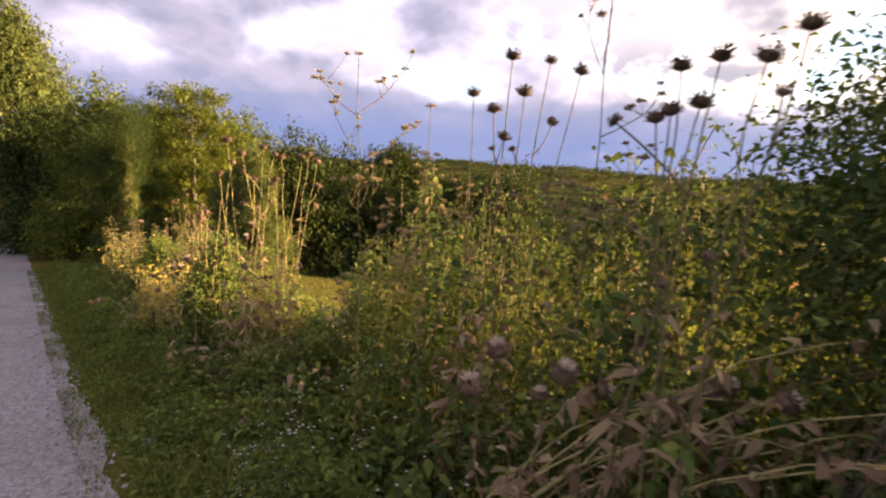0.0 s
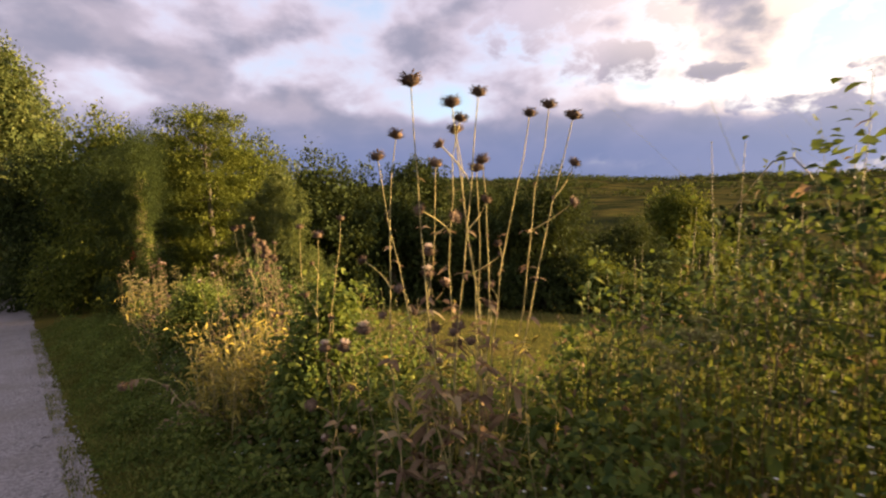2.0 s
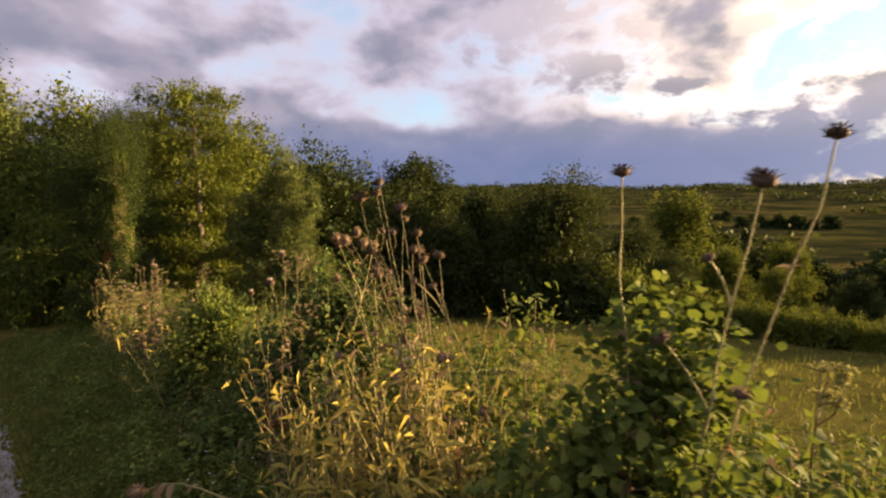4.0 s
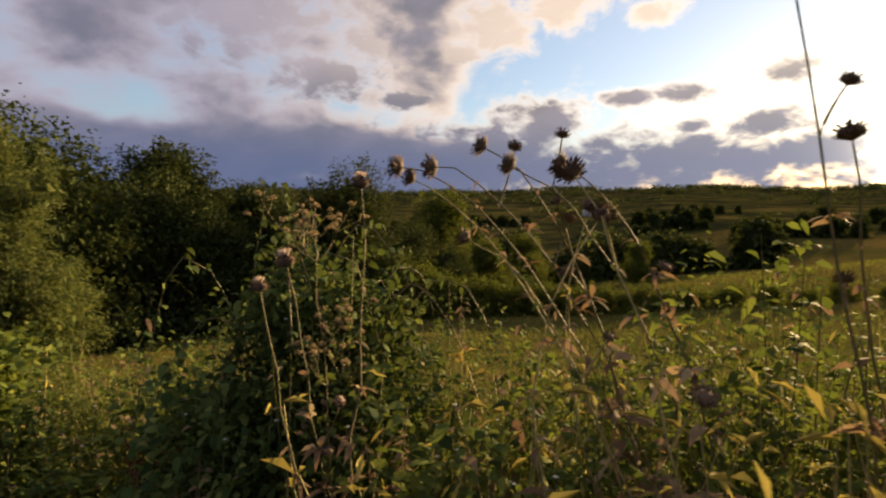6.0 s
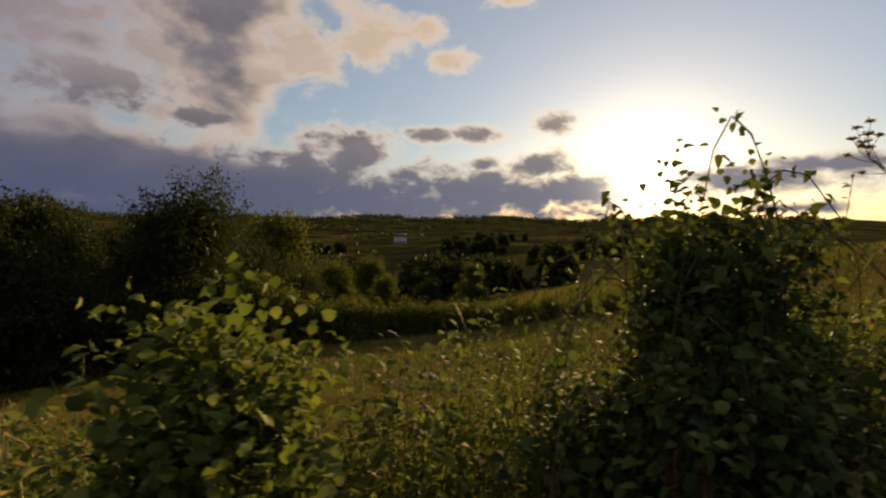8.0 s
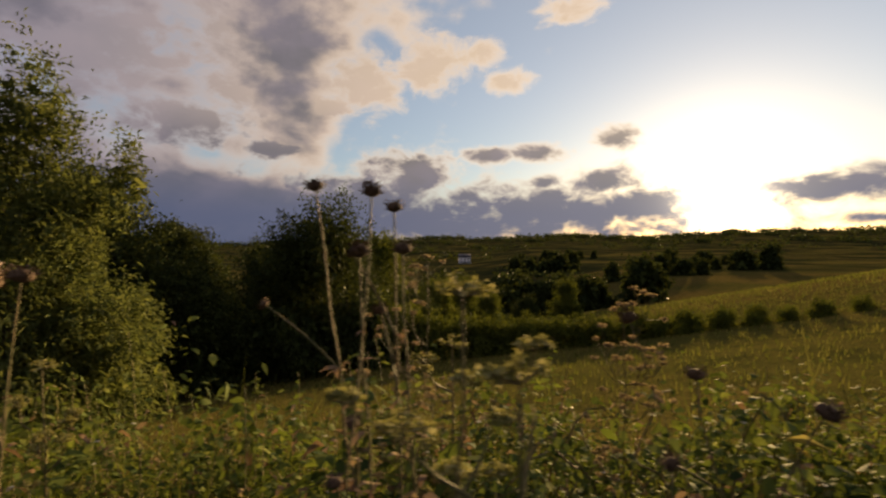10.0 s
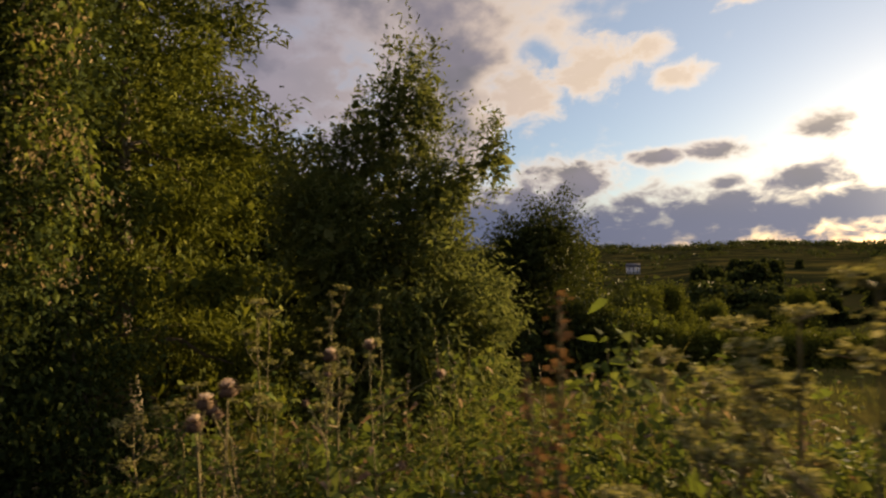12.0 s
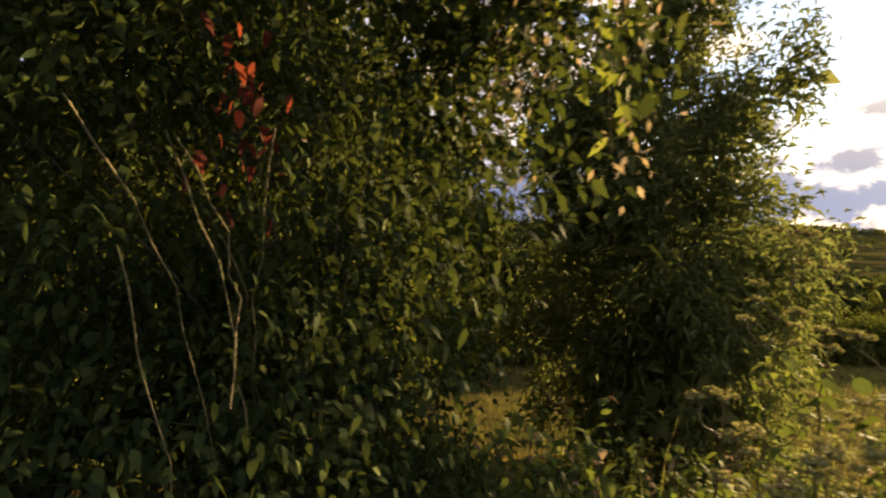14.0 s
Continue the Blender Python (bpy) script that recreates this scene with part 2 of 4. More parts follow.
def gravel_material():
    m, n = material("gravel")
    co = n.add("ShaderNodeTexCoord").outputs["Object"]
    cell = n.add("ShaderNodeTexVoronoi", {"Vector": co, "Scale": 55.0})
    big = n.noise(co, 1.1, 5.0, 0.6)
    tint = n.mix(n.range(cell.outputs["Color"], 0.1, 0.9), (0.17, 0.155, 0.15), (0.31, 0.285, 0.28))
    tint = n.mix(n.range(big, 0.4, 0.68, 0.0, 0.55), tint, (0.17, 0.15, 0.125))
    h = n.math("ADD", n.math("MULTIPLY", cell.outputs["Distance"], -1.0), n.math("MULTIPLY", big, 1.5))
    bmp = n.add("ShaderNodeBump", {"Height": h, "Strength": 0.7, "Distance": 0.02}).outputs[0]
    bsdf = n.add("ShaderNodeBsdfPrincipled", {"Base Color": tint, "Roughness": 0.92, "Normal": bmp, "Specular IOR Level": 0.2}).outputs[0]
    n.add("ShaderNodeOutputMaterial", {0: bsdf})
    return m


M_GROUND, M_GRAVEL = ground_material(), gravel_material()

# ---------------------------------------------------------------- mesh tools
UP = np.array([0.0, 0.0, 1.0])


def unit(v):
    return v / np.maximum(np.linalg.norm(v, axis=-1, keepdims=True), 1e-9)


class Buf:
    """Collects triangles, each with a material slot."""

    def __init__(self):
        self.v, self.f, self.m, self.count = [], [], [], 0

    def add(self, verts, tris, slot=0):
        if len(verts) == 0:
            return
        self.v.append(np.asarray(verts, float).reshape(-1, 3))
        self.f.append(np.asarray(tris, int).reshape(-1, 3) + self.count)
        self.m.append(np.full(len(self.f[-1]), slot))
        self.count += len(self.v[-1])

    def mesh(self, name, mats, smooth=False):
        me = bpy.data.meshes.new(name)
        v, f, m = np.concatenate(self.v), np.concatenate(self.f), np.concatenate(self.m)
        me.vertices.add(len(v))
        me.vertices.foreach_set("co", v.ravel())
        me.loops.add(f.size)
        me.loops.foreach_set("vertex_index", f.ravel().astype(np.int32))
        me.polygons.add(len(f))
        me.polygons.foreach_set("loop_start", np.arange(0, f.size, 3, dtype=np.int32))
        me.polygons.foreach_set("material_index", m.astype(np.int32))
        if smooth:
            me.polygons.foreach_set("use_smooth", np.ones(len(f), bool))
        for mat in mats:
            me.materials.append(mat)
        me.update(calc_edges=True)
        return me

    def leaves(self, rng, p, d, length, width, slot=0, droop=0.25, fine=False, nrm=None):
        """Folded leaves at p, pointing along d."""
        k = len(p)
        if k == 0:
            return
        d = unit(d)
        if nrm is None:
            nrm = unit(UP + rng.normal(0, 0.55, (k, 3)))
        s = unit(np.cross(d, nrm))
        nrm = unit(np.cross(s, d))
        length = np.broadcast_to(length, (k,))[:, None]
        width = np.broadcast_to(width, (k,))[:, None]
        tip = p + d * length - UP * length * droop
        if not fine:
            mid = p + d * length * 0.45 + nrm * width * 0.18
            v = np.stack([p, mid + s * width * 0.5, tip, mid - s * width * 0.5], 1)
            t = np.array([[0, 1, 2], [0, 2, 3]])
        else:
            a, b = p + d * length * 0.3 + nrm * width * 0.2, p + d * length * 0.68 + nrm * width * 0.12 - UP * length * droop * 0.4
            v = np.stack([p, a + s * width * 0.5, b + s * width * 0.4, tip, b - s * width * 0.4, a - s * width * 0.5], 1)
            t = np.array([[0, 1, 5], [1, 2, 4], [1, 4, 5], [2, 3, 4]])
        n = v.shape[1]
        self.add(v.reshape(-1, 3), (t[None] + np.arange(k)[:, None, None] * n).reshape(-1, 3), slot)

    def blades(self, rng, p, height, width, lean, slot=0):
        """Grass: bent blades of three triangles."""
        k = len(p)
        a = rng.uniform(0, 2 * math.pi, k)
        out = np.stack([np.cos(a), np.sin(a), 0 * a], 1)
        s = np.stack([-np.sin(a), np.cos(a), 0 * a], 1) * (np.broadcast_to(width, (k,)) / 2)[:, None]
        h, le = np.broadcast_to(height, (k,))[:, None], np.broadcast_to(lean, (k,))[:, None]
        mid, tip = p + UP * h * 0.6 + out * le * h * 0.3, p + UP * h * (1 - 0.25 * le) + out * le * h
        v = np.stack([p - s, p + s, mid + s * 0.8, mid - s * 0.8, tip], 1).reshape(-1, 3)
        t = np.array([[0, 1, 2], [0, 2, 3], [3, 2, 4]])
        self.add(v, (t[None] + np.arange(k)[:, None, None] * 5).reshape(-1, 3), slot)

    def tube(self, pts, radii, sides=5, slot=0):
        pts = np.asarray(pts, float)
        k = len(pts)
        d = unit(np.gradient(pts, axis=0))
        ref = np.where(np.abs(d[:, 2:3]) > 0.9, np.array([[1.0, 0, 0]]), UP[None])
        s = unit(np.cross(d, ref))
        u = np.cross(s, d)
        ang = np.arange(sides) * 2 * math.pi / sides
        ring = np.cos(ang)[None, :, None] * s[:, None] + np.sin(ang)[None, :, None] * u[:, None]
        v = (pts[:, None] + ring * np.broadcast_to(radii, (k,))[:, None, None]).reshape(-1, 3)
        t = []
        for i in range(k - 1):
            for j in range(sides):
                a, b, c, e = i * sides + j, i * sides + (j + 1) % sides, (i + 1) * sides + (j + 1) % sides, (i + 1) * sides + j
                t += [[a, b, c], [a, c, e]]
        self.add(v, t, slot)


def part(name, buf, mats, parent, label="", smooth=False):
    """One mesh object under a thing."""
    ob = new(name, buf.mesh(name, mats if isinstance(mats, (list, tuple)) else [mats], smooth))
    ob.parent = parent
    if label:
        tagged(ob, label)
    return ob


def thing(name, m, label, category, group=""):
    e = new(name)
    e.empty_display_size = 0.1
    e.matrix_world = m
    return tagged(e, label, category, group)


def bow(a, b, sag, k=8, side=None, wobble=0.0, rng=None):
    """A curved line from a to b."""
    a, b = np.array(a, float), np.array(b, float)
    t = np.linspace(0, 1, k)[:, None]
    p = a + (b - a) * t + np.asarray(side if side is not None else UP) * sag * (4 * t * (1 - t))
    if rng is not None:
        w = rng.normal(0, wobble, (k, 3))
        w[0] = 0
        p = p + w
    return p


# ---------------------------------------------------------------- lie of the land


def smooth(v, a, b):
    t = np.clip((np.asarray(v, float) - a) / (b - a), 0, 1)
    return t * t * (3 - 2 * t)


def edge_x(y):
    """The path's edge beside the weeds: it leads away from the line walked."""
    return 0.56 - 0.118 * np.asarray(y, float)


def weed_x(y):
    """Where the verge gives way to weeds."""
    y = np.asarray(y, float)
    s = smooth(y, 7.0, 12.0)
    return (edge_x(y) + 0.12) * (1 - s) + (0.45 - 0.04 * y) * s


def fall(y):
    """The hillside's fall along the path."""
    y = np.asarray(y, float)
    z = np.where(y < 9, -0.15 * np.maximum(y, -18), -1.35 - 0.12 * np.minimum(y - 9, 26))
    return z - 0.02 * np.clip(y - 35, 0, 40)


def land(x, y):
    x, y = np.asarray(x, float), np.asarray(y, float)
    d = x - weed_x(np.clip(y, -40, 24))
    z = 0.08 + fall(y) - 4.2 * (1 - np.exp(-np.maximum(d - 2.4, 0) / 16.0))
    r = np.hypot(x, y)
    z = z - 5.0 * smooth(x, 20, 75) - 3.0 * smooth(x, 60, 260)
    far = smooth(r, 420, 1700)
    az = np.arctan2(x, y)
    z = z + np.where(x > 0, far * (32 + 5 * np.sin(az * 9.0 + 1) + 3.5 * np.sin(az * 23.0)), far * 14)
    z = z + 0.35 * smooth(edge_x(np.clip(y, -40, 40)) - x, 3.2, 5.0)
    lump = 0.06 * np.sin(x * 0.9 + 0.6 * y) * np.sin(y * 0.7 - 0.4 * x) * smooth(-x, -26, -10) + 0.25 * np.sin(x * 0.13 + 1.0) * np.sin(y * 0.11)
    return z + lump * smooth(d, 3.0, 10.0)


def grid_mesh(xs, ys, fz):
    gx, gy = np.meshgrid(xs, ys, indexing="ij")
    v = np.stack([gx, gy, fz(gx, gy)], -1).reshape(-1, 3)
    nx, ny = len(xs), len(ys)
    i, j = np.meshgrid(np.arange(nx - 1), np.arange(ny - 1), indexing="ij")
    a = (i * ny + j).ravel()
    t = np.concatenate([np.stack([a, a + ny, a + ny + 1], 1), np.stack([a, a + ny + 1, a + 1], 1)])
    b = Buf()
    b.add(v, t)
    return b


def stretched(near, step, far, grow):
    out, s, v = list(np.arange(0, near, step)), step, near
    while v < far:
        out.append(v)
        s *= grow
        v += s
    return np.array(out + [far])


pos = stretched(24, 0.4, 3200, 1.09)
neg = stretched(8, 0.6, 3000, 1.2)[1:]
posy = stretched(30, 0.5, 3000, 1.10)
negy = stretched(12, 0.6, 3000, 1.12)[1:]
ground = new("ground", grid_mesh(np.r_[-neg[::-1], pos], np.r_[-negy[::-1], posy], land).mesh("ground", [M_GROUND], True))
tagged(ground, "sloping green and ochre meadow falling into a wide valley", "ground", kind="structure")


def build_path():
    ys = np.arange(-14, 56, 0.1)
    rng = np.random.default_rng(3)
    us = np.linspace(0, 1, 15)
    v = []
    for y in ys:
        right = edge_x(y) + 0.025 * math.sin(y * 2.1) + 0.018 * math.sin(y * 5.7 + 1) + 0.012 * math.sin(y * 17.3) + rng.normal(0, 0.007)
        left = edge_x(y) - 2.7 + 0.06 * math.sin(y * 1.7)
        for u in us:
            x = left + (right - left) * u
            v.append([x, y, float(land(x, y)) + 0.012 + 0.03 * math.sin(math.pi * u) + 0.02 * math.sin(u * 11) * math.sin(math.pi * u)])
    ny, nu = len(ys), len(us)
    t = [q for i in range(ny - 1) for j in range(nu - 1) for a in [i * nu + j] for q in ([a, a + 1, a + nu + 1], [a, a + nu + 1, a + nu])]
    b = Buf()
    b.add(v, t)
    ob = new("path", b.mesh("path", [M_GRAVEL], True))
    tagged(ob, "pale grey gravel track with worn edges beside the weeds", "path", kind="structure")


build_path()


def build_stones():
    rng = np.random.default_rng(4)
    b = Buf()
    base = unit(np.array([[1, 0, 0], [-1, 0, 0], [0, 1, 0], [0, -1, 0], [0, 0, 1], [0, 0, -1]], float))
    t = np.array([[0, 2, 4], [2, 1, 4], [1, 3, 4], [3, 0, 4], [2, 0, 5], [1, 2, 5], [3, 1, 5], [0, 3, 5]])
    k = 5000
    y = rng.uniform(-3, 18, k)
    x = edge_x(y) - rng.uniform(0, 1, k) ** 1.5 * 2.6 + 0.04
    s = rng.uniform(0.005, 0.015, k) * rng.uniform(0.6, 1.3, k)
    v = base[None] * s[:, None, None] * rng.uniform(0.6, 1.3, (k, 6, 1)) * np.array([1.2, 1.0, 0.7])
    v += np.stack([x, y, land(x, y) + 0.022 + s * 0.2], 1)[:, None]
    b.add(v.reshape(-1, 3), (t[None] + np.arange(k)[:, None, None] * 6).reshape(-1, 3))
    ob = new("loose_stones", b.mesh("loose_stones", [M_STONE]))
    tagged(ob, "loose pale pebbles scattered along the gravel track", "gravel", kind="stuff")


build_stones()

# ---------------------------------------------------------------- trees


def crown(rng, lobes, clumps, per, leaf, width, spread, slot=0, up=0.2, shell=0.55, fine=False, inner=2.1):
    """Leaves in clumps on the outside of ellipsoid lobes (x, y, z, rx, ry, rz). Returns the buffer and the clumps."""
    b, cs = Buf(), []
    w = np.array([l[3] * l[4] + l[4] * l[5] + l[3] * l[5] for l in lobes])
    for i in rng.choice(len(lobes), clumps, p=w / w.sum()):
        l = np.array(lobes[i], float)
        d = unit(rng.normal(0, 1, 3))
        rad = rng.uniform(shell, 1.0) ** 0.6 * (1 + 0.22 * math.sin(5 * d[0] + 3 * d[1] + i) * math.sin(4 * d[2] + 2 * i))
        cs.append(l[:3] + d * l[3:] * rad)
    cs = np.array(cs)
    mid = np.average(cs, axis=0)
    size = rng.uniform(0.55, 1.35, clumps) * spread
    way = unit(unit(cs - mid) + rng.normal(0, 0.45, cs.shape) + UP * 0.55)
    along = rng.uniform(-0.6, 1.0, clumps * per)
    thick = 0.62 * (1.15 - 0.6 * np.clip(along, 0, 1))
    p = np.repeat(cs, per, 0) + np.repeat(way * size[:, None], per, 0) * (along * 2.1)[:, None] \
        + rng.normal(0, 1, (clumps * per, 3)) * (np.repeat(size, per) * thick)[:, None]
    out = unit(unit(p - mid) * 0.8 + rng.normal(0, 0.8, p.shape) + UP * up)
    ls = leaf * rng.uniform(0.6, 1.3, len(p))
    b.leaves(rng, p, out, ls, ls * width, slot, 0.3, fine)
    # the close-leaved inside of each lobe
    for l in np.array(lobes, float):
        k = int(np.clip(l[3] * l[5] / leaf ** 2 * 7.0 / inner ** 2, 24, 420 if inner > 1.5 else 2600))
        d = unit(rng.normal(0, 1, (k, 3)))
        q = l[:3] + d * l[3:] * rng.uniform(0.25, 0.82, (k, 1))
        ls = leaf * inner * rng.uniform(0.76, 1.24, k)
        b.leaves(rng, q, unit(d * 0.4 + rng.normal(0, 1, d.shape)), ls, ls * 0.6, slot, 0.2, False, unit(d + rng.normal(0, 0.4, d.shape)))
    return b, cs


def tree(name, at, height, lobes, label, seed, leaf_mat, clumps=260, per=50, leaf=0.16, width=0.55, spread=0.32, trunk=0.14,
         category="tree", group="", stems=1, shell=0.55, fine=False, limbs=False, few=False, inner=2.1, stout=0.5):
    """Trunk and limbs, and a crown of clumps. Lobes are given about the tree's foot."""
    rng = np.random.default_rng(seed)
    z = float(land(at[0], at[1]))
    e = thing(name, pose(at[0], at[1], z - 0.05), label, category, group)
    b, cs = crown(rng, lobes, clumps, per, leaf, width, spread, shell=shell, fine=fine, inner=inner)
    w = Buf()
    for s in range(stems):
        foot = rng.normal(0, 0.06 + 0.1 * (stems > 1), 3) * (1, 1, 0)
        top = np.array([rng.normal(0, 0.15), rng.normal(0, 0.15), height * 0.86]) if stems == 1 else cs[rng.integers(len(cs))]
        spine = bow(foot, top, rng.normal(0, 0.12), 9, unit(rng.normal(0, 1, 3) * (1, 1, 0)), 0.03, rng)
        r = trunk / math.sqrt(stems) * np.linspace(1, 0.18, 9)
        r[0] *= 1.4
        w.tube(spine, r, 7)
        pick = rng.choice(len(cs), 7 if few else min(len(cs), 34 // stems + 6), replace=False)
        for c in cs[pick]:
            i = int(np.clip(np.searchsorted(spine[:, 2], c[2] - 0.35 * np.linalg.norm(c[:2] - top[:2])), 1, 7))
            limb = Buf() if limbs else w
            limb.tube(bow(spine[i], c, 0.1, 6, None, 0.03, rng), r[i] * stout * np.linspace(1, 0.12, 6), 4)
            if limbs:
                part("limb", limb, M_BARK, e, smooth=True)
    part("trunk", w, M_BARK, e, smooth=True)
    part("crown", b, leaf_mat, e)
    return e


def blob_lobes(seed, r, h, low=0.12, n=9, squeeze=1.0):
    """Uneven lobes for a round bushy crown of radius r and height h."""
    g = np.random.default_rng(seed)
    out = []
    for i in range(n):
        a, el = i * 2.4 + g.uniform(-0.6, 0.6), math.asin(g.uniform(0.02, 1.0) ** 0.8) if i else 1.3
        reach = r * 0.66 * math.cos(el) * g.uniform(0.8, 1.1)
        s = r * g.uniform(0.34, 0.5)
        zz = max(h * (low + 0.16 + 0.62 * math.sin(el)) * g.uniform(0.88, 1.06), s * 0.6)
        out.append((reach * math.cos(a), reach * math.sin(a) * squeeze, min(zz, h - s * 0.9), s, s, s * g.uniform(0.85, 1.2)))
    for i in range(5):
        a = i * 1.26 + g.uniform(0, 0.5)
        out.append((r * 0.62 * math.cos(a), r * 0.62 * math.sin(a), h * 0.14, r * 0.36, r * 0.36, h * 0.16))
    return out + [(0, 0, h * 0.42, r * 0.6, r * 0.6 * squeeze, h * 0.38)]


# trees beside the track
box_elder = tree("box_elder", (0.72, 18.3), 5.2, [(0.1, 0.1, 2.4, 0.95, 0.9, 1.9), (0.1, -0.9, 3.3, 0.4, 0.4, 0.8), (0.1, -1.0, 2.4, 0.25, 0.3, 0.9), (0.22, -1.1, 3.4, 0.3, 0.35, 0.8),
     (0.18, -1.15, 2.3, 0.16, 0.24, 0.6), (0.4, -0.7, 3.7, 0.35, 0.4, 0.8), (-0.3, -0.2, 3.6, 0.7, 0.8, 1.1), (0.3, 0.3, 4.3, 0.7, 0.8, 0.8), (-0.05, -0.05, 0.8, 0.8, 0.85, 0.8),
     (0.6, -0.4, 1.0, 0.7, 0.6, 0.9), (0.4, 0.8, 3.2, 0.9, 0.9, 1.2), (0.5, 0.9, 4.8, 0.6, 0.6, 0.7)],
     "leafy green roadside tree hung with dry seed clusters", 11, M_ELDER_SHADE, 1500, 84, 0.036, 0.5, 0.15, 0.05, stems=2, fine=True, shell=0.4, limbs=True, inner=1.1, stout=0.28)
tree("willow", (4.35, 17.2), 4.9, [(0, 0, 1.4, 1.2, 1.0, 1.4), (0.1, -0.1, 2.8, 0.7, 0.65, 1.1), (0.12, -0.3, 4.1, 0.36, 0.34, 0.75), (-0.2, 0.1, 3.6, 0.4, 0.4, 0.7),
     (0.3, -0.68, 3.15, 0.22, 0.22, 0.42), (0.45, -1.05, 3.35, 0.18, 0.18, 0.36), (0.22, -0.82, 1.6, 0.56, 0.45, 0.75), (-0.04, -0.52, 2.6, 0.46, 0.38, 0.8), (-0.5, 0.5, 3.0, 0.5, 0.55, 0.8), (-0.8, 0.2, 2.5, 0.6, 0.5, 0.8), (0.5, -0.6, 1.1, 0.75, 0.6, 0.9), (-0.4, -0.4, 0.9, 1.0, 0.7, 0.9)],
     "young willow with narrow grey-green leaves at the meadow's edge", 12, M_WILLOW, 1000, 62, 0.085, 0.28, 0.14, 0.09, stems=3, shell=0.3, limbs=True)
tree("elder_shrub", (2.95, -0.25), 2.4, blob_lobes(19, 1.25, 2.55, 0.0, 14), "tall leafy green shrub rising out of the brambles", 19, M_BRAMBLE,
     560, 64, 0.042, 0.5, 0.15, 0.04, "shrub", stems=3, inner=1.4)
BRIER = "dense leafy mound of bramble with broad leaves"
# the last two mounds borrow the brighter weed leaf to look sunlit
for i, (bx, by, br, bh, mat) in enumerate(((1.6, 8.6, 0.52, 1.45, M_BRAMBLE), (1.03, 10.2, 0.36, 1.4, M_WEED), (1.2, 5.45, 0.32, 1.42, M_WEED))):
    tree("bramble_bush", (bx, by), bh, blob_lobes(61 + i, br, bh, 0.0, 10), BRIER, 61 + i, mat, int(620 * br), 40, 0.05, 0.66, 0.1, 0.012,
         "bramble", "bramble mounds", 5, fine=True, shell=0.5, inner=1.3)
boughs = []
for i, z in enumerate((1.4, 2.2, 3.0, 3.7, 4.4, 5.1, 5.7, 6.3)):
    reach = 2.2 - 0.17 * z
    boughs.append((0, 0, z + 0.1, reach * 0.62, reach * 0.62, 0.24))
    for k in range(5):
        a = k * 1.257 + i * 0.8
        boughs.append((reach * 0.85 * math.cos(a), reach * 0.85 * math.sin(a), z - 0.08, 0.46, 0.46, 0.13))
tree("cedar", (3.0, 20.0), 6.8, boughs,
     "tree with layered spreading boughs behind the willow", 13, M_TREE, 760, 66, 0.10, 0.3, 0.14, 0.16, limbs=True, inner=1.5)
tree("hedge_tree", (0.0, 24.0), 6.6, blob_lobes(14, 2.3, 7.4, 0.0, 16), "bushy green tree beside the track", 14, M_TREE, 340, 55, 0.13, 0.55, 0.26, 0.14)
tree("hedge_tree", (-1.8, 28.5), 7.4, blob_lobes(20, 2.2, 8.0, 0.0, 14), "dark bushy tree further along the track", 20, M_TREE_SHADE, 340, 55, 0.15, 0.55, 0.3, 0.14)
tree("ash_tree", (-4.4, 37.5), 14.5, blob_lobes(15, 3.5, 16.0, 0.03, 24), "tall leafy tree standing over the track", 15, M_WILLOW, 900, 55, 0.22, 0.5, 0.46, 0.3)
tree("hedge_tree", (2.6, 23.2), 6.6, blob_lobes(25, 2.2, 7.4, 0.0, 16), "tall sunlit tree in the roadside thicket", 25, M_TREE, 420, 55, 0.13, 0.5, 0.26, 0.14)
tree("hedge_tree", (-9.5, 27.0), 6.0, blob_lobes(16, 2.4, 6.2, 0.0, 10), "dark bushy tree on the far verge of the track", 16, M_TREE_SHADE, 280, 50, 0.15, 0.5, 0.3, 0.15)
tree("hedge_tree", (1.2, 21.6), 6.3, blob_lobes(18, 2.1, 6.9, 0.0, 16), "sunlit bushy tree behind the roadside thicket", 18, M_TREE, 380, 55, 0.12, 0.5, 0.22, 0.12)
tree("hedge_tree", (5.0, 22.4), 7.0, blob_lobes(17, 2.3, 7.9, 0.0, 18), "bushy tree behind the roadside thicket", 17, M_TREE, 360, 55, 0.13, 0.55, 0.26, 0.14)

# trees in the meadow
TREES = "meadow trees"
LOW_TREE = "broad tree at the foot of the meadow with leaves toned for shade"
THICKET = "round brownish-green thicket at the foot of the meadow"
t1 = tree("field_tree", (15.2, 26.8), 8.2, blob_lobes(21, 3.0, 9.2, 0.0, 16), LOW_TREE, 21, M_TREE_SHADE, 520, 48, 0.19, 0.55, 0.36, 0.2, group=TREES)
t2 = tree("field_tree", (8.4, 22.8), 6.2, blob_lobes(22, 2.5, 7.0, 0.0, 15), LOW_TREE, 22, M_TREE_SHADE, 420, 46, 0.18, 0.55, 0.34, 0.2, group=TREES)
t3 = tree("field_bush", (18.1, 19.2), 5.8, blob_lobes(23, 3.3, 6.9, 0.0, 20), THICKET, 23, M_TREE_SHADE, 600, 54, 0.15, 0.45, 0.34, 0.15, "bush", TREES, 3)
t4 = tree("field_bush", (33.5, 20.8), 7.4, blob_lobes(24, 3.0, 8.0, 0.0, 13), "spreading green thicket beyond the meadow's hedge", 24, M_TREE, 300, 55, 0.26, 0.5, 0.46, 0.14, "bush", TREES, 3)


